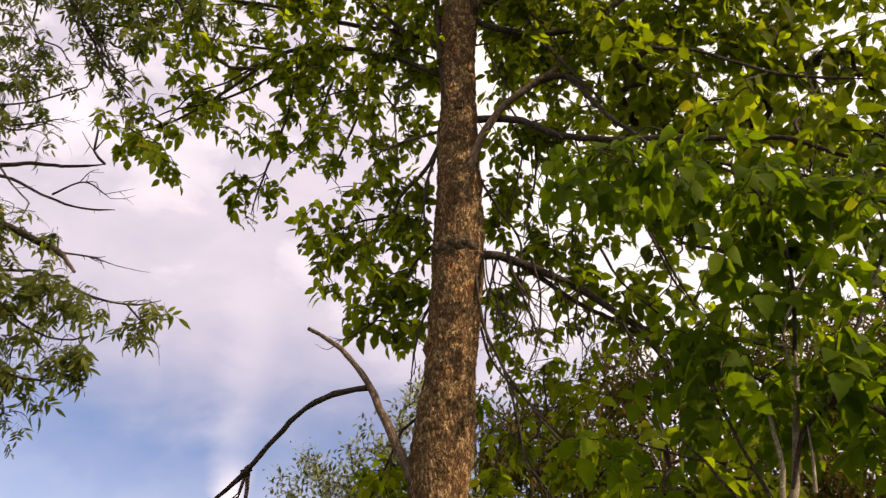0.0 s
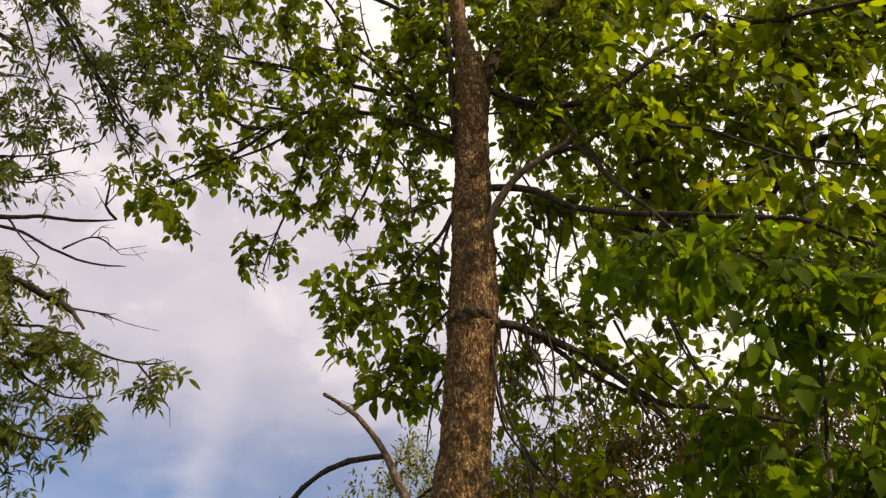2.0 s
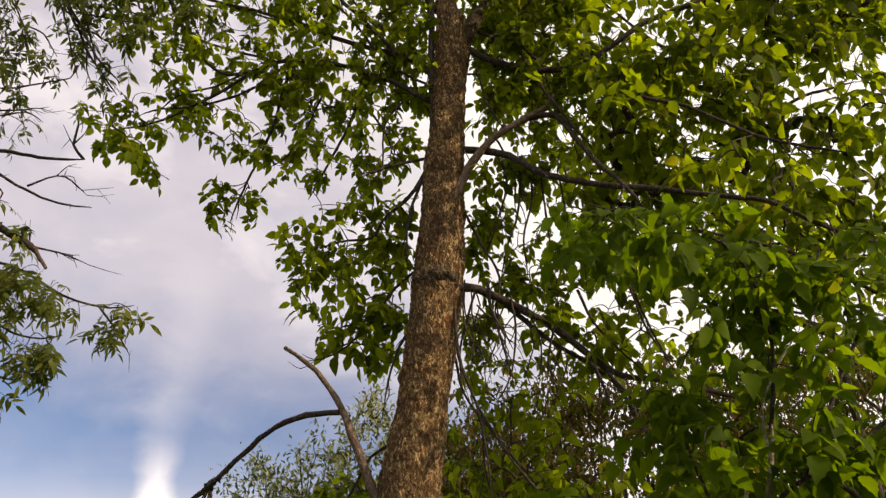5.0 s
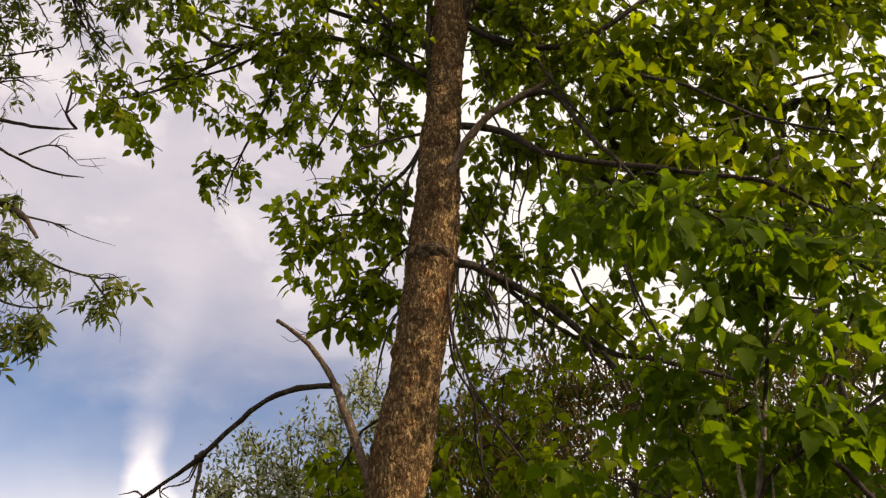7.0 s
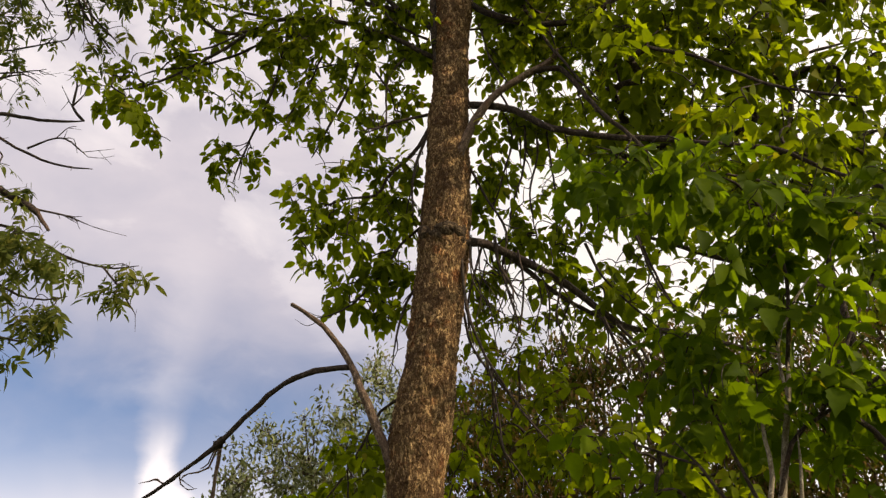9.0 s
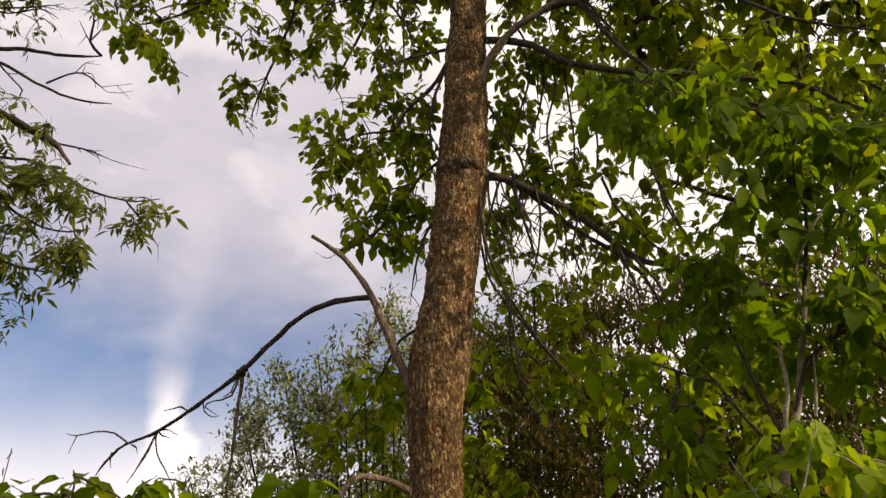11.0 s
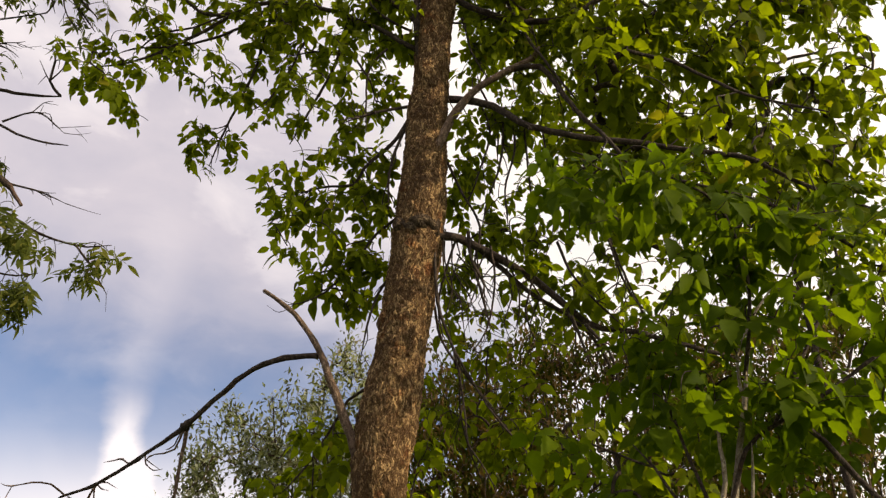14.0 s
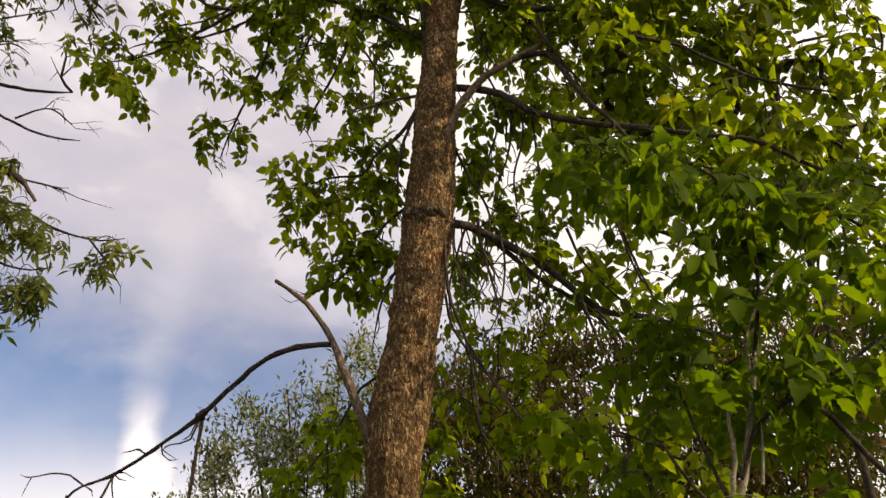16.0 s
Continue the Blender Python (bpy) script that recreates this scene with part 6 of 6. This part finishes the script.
woods.grow(MAT["limb"], 2.5, 0.004)
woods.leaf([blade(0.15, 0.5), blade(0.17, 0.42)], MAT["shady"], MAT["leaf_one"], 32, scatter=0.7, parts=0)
bush = Tree("leafy_bush", (-0.47, 5.6, 0), "dark broad-leaved bush growing in the shade behind the trunk", "bush", 31)
bush.limb("stem", [(-0.67, 5.6, 0, 0.016), (-0.59, 5.50, 1.66, 0.011), (-0.70, 5.6, 3.02, 0.005)], MAT["limb"], 6)
bush.limb("stem", [(-0.62, 5.6, 0, 0.016), (-0.52, 5.60, 1.83, 0.011), (-0.58, 5.6, 3.32, 0.005)], MAT["limb"], 6)
bush.limb("stem", [(-0.57, 5.6, 0, 0.016), (-0.46, 5.70, 1.92, 0.011), (-0.45, 5.6, 3.48, 0.005)], MAT["limb"], 6)
bush.limb("stem", [(-0.52, 5.6, 0, 0.016), (-0.42, 5.50, 1.66, 0.011), (-0.38, 5.6, 3.02, 0.005)], MAT["limb"], 6)
bush.limb("stem", [(-0.47, 5.6, 0, 0.016), (-0.53, 5.60, 1.50, 0.011), (-0.58, 5.6, 2.72, 0.005)], MAT["limb"], 6)
bush.limb("stem", [(-0.42, 5.6, 0, 0.016), (-0.16, 5.70, 1.83, 0.011), (0.16, 5.6, 3.32, 0.005)], MAT["limb"], 6)
bush.limb("stem", [(-0.37, 5.6, 0, 0.016), (-0.14, 5.50, 1.58, 0.011), (0.19, 5.6, 2.86, 0.005)], MAT["limb"], 6)
bush.limb("stem", [(-0.32, 5.6, 0, 0.016), (-0.04, 5.60, 1.49, 0.011), (0.39, 5.6, 2.72, 0.005)], MAT["limb"], 6)
bush.spray([(-0.72, 3.32), (-0.57, 3.48), (-0.40, 3.54), (-0.31, 3.32), (-0.33, 2.87), (-0.43, 2.69), (-0.55, 2.94), (-0.64, 3.09)], 5.6, 0.15, 26)
bush.spray([(-0.92, 3.02), (-0.71, 3.13), (-0.49, 3.05), (-0.47, 2.76), (-0.68, 2.72), (-0.87, 2.83)], 5.6, 0.15, 19)
bush.spray([(-0.47, 2.76), (-0.26, 2.87), (-0.25, 2.37), (-0.52, 2.38)], 5.6, 0.15, 15)
bush.spray([(0.02, 3.48), (0.19, 3.52), (0.25, 3.09), (0.35, 2.72), (0.56, 2.57), (0.59, 2.30), (-0.00, 2.30)], 5.6, 0.2, 37)
bush.grow(MAT["limb"], 1.2, 0.0022)
bush.leaf(BROAD, MAT["leaf"], MAT["leaf_one"], 3.2, droop=0.8, parts=0)

# ---------------------------------------------------------------- young trees close by
sapling = Tree("young_box_elder", (1.03, 2.9, 0), "young many-stemmed tree with pale stems and bright leaves", "tree", 12)
sapling.limb("trunk", [(1.03, 2.9, 0, 0.045), (1.04, 2.9, 0.9, 0.04), (1.035, 2.9, 1.965, 0.03), (1.088, 2.9, 2.189, 0.026)], MAT["limb"], 10)
sapling.limb("stem", [(1.086, 2.9, 2.18, 0.013), (1.134, 2.9, 2.287, 0.013), (1.182, 2.9, 2.472, 0.011), (1.232, 2.9, 2.656, 0.01), (1.259, 2.9, 2.758, 0.009)], MAT["pale"], 8)
sapling.limb("stem", [(1.092, 2.9, 2.189, 0.01), (1.109, 2.882, 2.342, 0.008), (1.105, 2.868, 2.46, 0.007), (1.108, 2.85, 2.623, 0.006)], MAT["pale"], 8)
sapling.limb("stem", [(1.198, 2.9, 2.267, 0.006), (1.211, 2.873, 2.379, 0.005), (1.215, 2.85, 2.474, 0.004)], MAT["pale"], 8)
sapling.limb("stem", [(1.096, 2.9, 2.18, 0.008), (1.065, 2.917, 2.263, 0.007), (1.022, 2.952, 2.449, 0.006), (0.996, 2.976, 2.588, 0.006), (0.967, 3, 2.734, 0.005)], MAT["limb"], 8)
sapling.limb("stem", [(1.134, 2.9, 2.287, 0.008), (1.204, 2.88, 2.465, 0.008), (1.315, 2.866, 2.555, 0.007), (1.488, 2.847, 2.645, 0.007), (1.674, 2.825, 2.781, 0.007), (1.907, 2.8, 2.921, 0.006)], MAT["limb"], 8)
sapling.limb("stem", [(1.282, 2.9, 2.645, 0.01), (1.44, 2.877, 2.548, 0.01), (1.552, 2.85, 2.371, 0.01), (1.674, 2.822, 2.213, 0.009), (1.795, 2.8, 2.121, 0.009)], MAT["limb"], 8)
sapling.limb("stem", [(1.063, 2.9, 2.151, 0.007), (0.963, 2.9, 2.268, 0.006), (0.881, 2.9, 2.389, 0.005), (0.81, 2.9, 2.472, 0.004)], MAT["limb"], 8)
sapling.limb("stem", [(1.232, 2.9, 2.656, 0.006), (1.224, 2.866, 2.81, 0.005), (1.313, 2.826, 2.978, 0.005), (1.386, 2.8, 3.085, 0.004)], MAT["pale"], 8)
sapling.spray([(0.96, 2.90), (1.45, 3.06), (1.96, 3.17), (2.49, 3.26), (2.22, 2.33), (1.67, 2.37), (1.44, 2.56), (1.25, 2.51), (0.99, 2.60)], 3.25, 0.3, 108)
sapling.spray([(0.85, 2.34), (1.18, 2.30), (1.51, 2.34), (1.71, 2.26), (2.10, 2.13), (1.99, 1.74), (0.77, 1.75)], 3.3, 0.25, 63)
sapling.limb("stem", [(1.257, 2.9, 2.746, 0.008), (1.306, 2.877, 2.958, 0.007), (1.314, 2.852, 3.192, 0.007), (1.232, 2.825, 3.435, 0.006), (1.037, 2.8, 3.55, 0.004)], MAT["limb"], 8)
sapling.limb("stem", [(1.321, 2.88, 2.56, 0.008), (1.508, 2.886, 2.869, 0.007), (1.682, 2.892, 3.169, 0.006), (1.695, 2.896, 3.439, 0.005), (1.672, 2.9, 3.668, 0.005)], MAT["limb"], 8)
sapling.limb("stem", [(1.728, 2.8, 3.25, 0.007), (1.496, 2.827, 3.433, 0.007), (1.202, 2.855, 3.549, 0.006), (0.885, 2.882, 3.643, 0.005), (0.667, 2.9, 3.727, 0.005)], MAT["limb"], 8)
sapling.spray([(0.56, 3.68), (0.89, 3.68), (1.33, 3.61), (1.76, 3.55), (1.81, 3.43), (1.85, 3.20), (1.25, 3.22), (1.10, 3.32), (0.95, 3.36), (0.82, 3.42), (0.58, 3.52)], 2.85, 0.25, 80)
sapling.spray([(1.06, 3.20), (1.25, 3.24), (1.47, 3.25), (1.33, 2.86), (1.72, 2.76), (1.64, 2.56), (0.86, 2.48), (0.77, 2.80), (0.95, 2.88)], 2.9, 0.3, 50)
sapling.spray([(1.47, 3.25), (1.91, 3.30), (1.72, 2.76), (1.33, 2.86)], 2.9, 0.3, 11)
sapling.spray([(0.51, 3.37), (0.64, 3.43), (0.91, 3.41), (1.15, 3.38), (1.26, 3.33), (1.04, 3.28), (0.79, 3.23), (0.55, 3.22)], 2.6, 0.2, 19)
sapling.spray([(0.42, 2.67), (0.68, 2.68), (0.91, 2.59), (0.91, 2.20), (0.68, 2.18), (0.45, 2.33)], 3.1, 0.3, 21)
sapling.limb("stem", [(0.895, 2.95, 2.406, 0.005), (0.771, 3.001, 2.466, 0.004), (0.621, 3.058, 2.531, 0.004), (0.503, 3.1, 2.569, 0.003)], MAT["limb"], 8)
sapling.spray([(0.85, 3.02), (1.25, 3.05), (1.2, 2.85), (0.85, 2.8)], 3.0, 0.2, 14)
sapling.spray([(1.18, 3.54), (1.38, 3.53), (1.30, 3.24), (1.11, 3.25)], 3.1, 0.15, 14)
sapling.grow(MAT["limb"], 1.2)
sapling.leaf(YOUNG, MAT["fresh"], MAT["fresh_one"], 2.2, droop=0.7, apart=True)
shoot = Tree("box_elder_shoot", (1.12, 2.5, 0), "young shoot with large bright yellow-green leaves", "sapling", 14)
shoot.limb("stem", [(0.956, 2.5, 1.406, 0.006), (1.033, 2.5, 1.706, 0.005), (1.074, 2.5, 1.886, 0.004), (1.133, 2.5, 2.029, 0.003)], MAT["pale"], 8)
shoot.limb("stem", [(1.176, 2.5, 1.402, 0.006), (1.199, 2.441, 1.697, 0.004), (1.234, 2.414, 1.838, 0.003), (1.275, 2.4, 1.91, 0.003)], MAT["pale"], 8)
shoot.limb("stem", [(1.12, 2.5, 0, 0.012), (1.10, 2.5, 0.8, 0.010), (1.12, 2.5, 1.75, 0.007)], MAT["pale"], 6)
shoot.spray([(0.85, 1.91), (0.90, 2.08), (0.95, 2.15), (1.09, 2.15), (1.17, 2.08), (1.22, 2.02), (1.33, 2.03), (1.66, 2.06), (1.57, 1.72), (0.82, 1.73)], 2.45, 0.2, 25)
shoot.spray([(0.72, 2.09), (0.85, 2.15), (0.97, 2.18), (0.95, 1.99), (0.88, 1.74), (0.70, 1.75)], 2.55, 0.15, 6)
shoot.limb("stem", [(0.84, 2.5, 1.408, 0.005), (0.886, 2.478, 1.705, 0.004), (0.92, 2.466, 1.88, 0.004), (0.983, 2.454, 2.066, 0.003), (0.999, 2.45, 2.123, 0.003)], MAT["pale"], 8)
shoot.limb("stem", [(0.999, 2.55, 1.54, 0.004), (0.917, 2.572, 1.761, 0.003), (0.836, 2.591, 1.954, 0.003), (0.784, 2.6, 2.056, 0.003)], MAT["pale"], 8)
shoot.limb("stem", [(1.048, 2.3, 1.933, 0.004), (1.021, 2.3, 1.89, 0.003), (0.988, 2.3, 1.832, 0.003)], MAT["pale"], 8)
shoot.grow(MAT["pale"], 0.8)
shoot.leaf(LARGE, MAT["bright"], MAT["bright_one"], 3.2, droop=0.75, apart=True)
shrub = Tree("leafy_shrub", (-1.02, 3.0, 0), "low shrub with broad rounded green leaves", "shrub", 15)
shrub.limb("stem", [(-1.02, 3.0, 0, 0.012), (-1.07, 3.0, 0.6, 0.010), (-1.37, 3.0, 1.95, 0.005)], MAT["limb"], 6)
shrub.limb("stem", [(-1.02, 3.0, 0, 0.012), (-0.82, 3.0, 0.7, 0.010), (-0.36, 3.0, 1.95, 0.005)], MAT["limb"], 6)
shrub.spray([(-1.62, 2.10), (-1.26, 2.11), (-1.15, 2.12), (-1.07, 2.08), (-0.99, 2.14), (-0.90, 2.09), (-0.84, 1.89), (-1.57, 1.90)], 3.0, 0.2, 36)
shrub.spray([(-0.70, 2.05), (-0.63, 2.11), (-0.52, 2.13), (-0.44, 2.07), (-0.42, 1.89), (-0.72, 1.89)], 3.0, 0.2, 19)
shrub.grow(MAT["limb"], 0.8)
shrub.leaf([single(shape_rng, 0.10, 0.72), single(shape_rng, 0.085, 0.7)], MAT["fresh"], MAT["fresh_one"], 3.4, droop=0.4)
# two dry stalks of a tall weed at the clearing's edge
for x, y, top, lean in ((-1.86, 3.5, 2.44, -0.03), (-1.89, 3.56, 2.34, 0.03)):
    stalk = tagged(new("dry_stalk"), label="thin dry brown weed stalk standing in the grass", category="weed", group="dry stalks")
    stalk.location = (x, y, 0)
    line = smooth_line([(0, 0, -0.03, 0.004), (lean * 0.3, 0, top * 0.4, 0.0035), (lean, 0.01, top * 0.8, 0.003), (lean * 1.6, 0.01, top, 0.0018)])
    part("stem", mesh_of("stem", *tube(line, 6, 0.06, 4), MAT["rusty"]), stalk).matrix_parent_inverse = Matrix()
    for k in range(5):
        z = top * (0.86 + 0.03 * k)
        twig = [(lean * 1.4, 0, z, 0.0015), (lean * 1.4 + (-1) ** k * 0.008, 0.006, z + 0.02, 0.003), (lean * 1.4 + (-1) ** k * 0.010, 0.01, z + 0.036, 0.0012)]
        part("seed_head", mesh_of("seed_head", *tube(smooth_line(twig, 0.02), 5, 0.1, k), MAT["rusty"]), stalk).matrix_parent_inverse = Matrix()
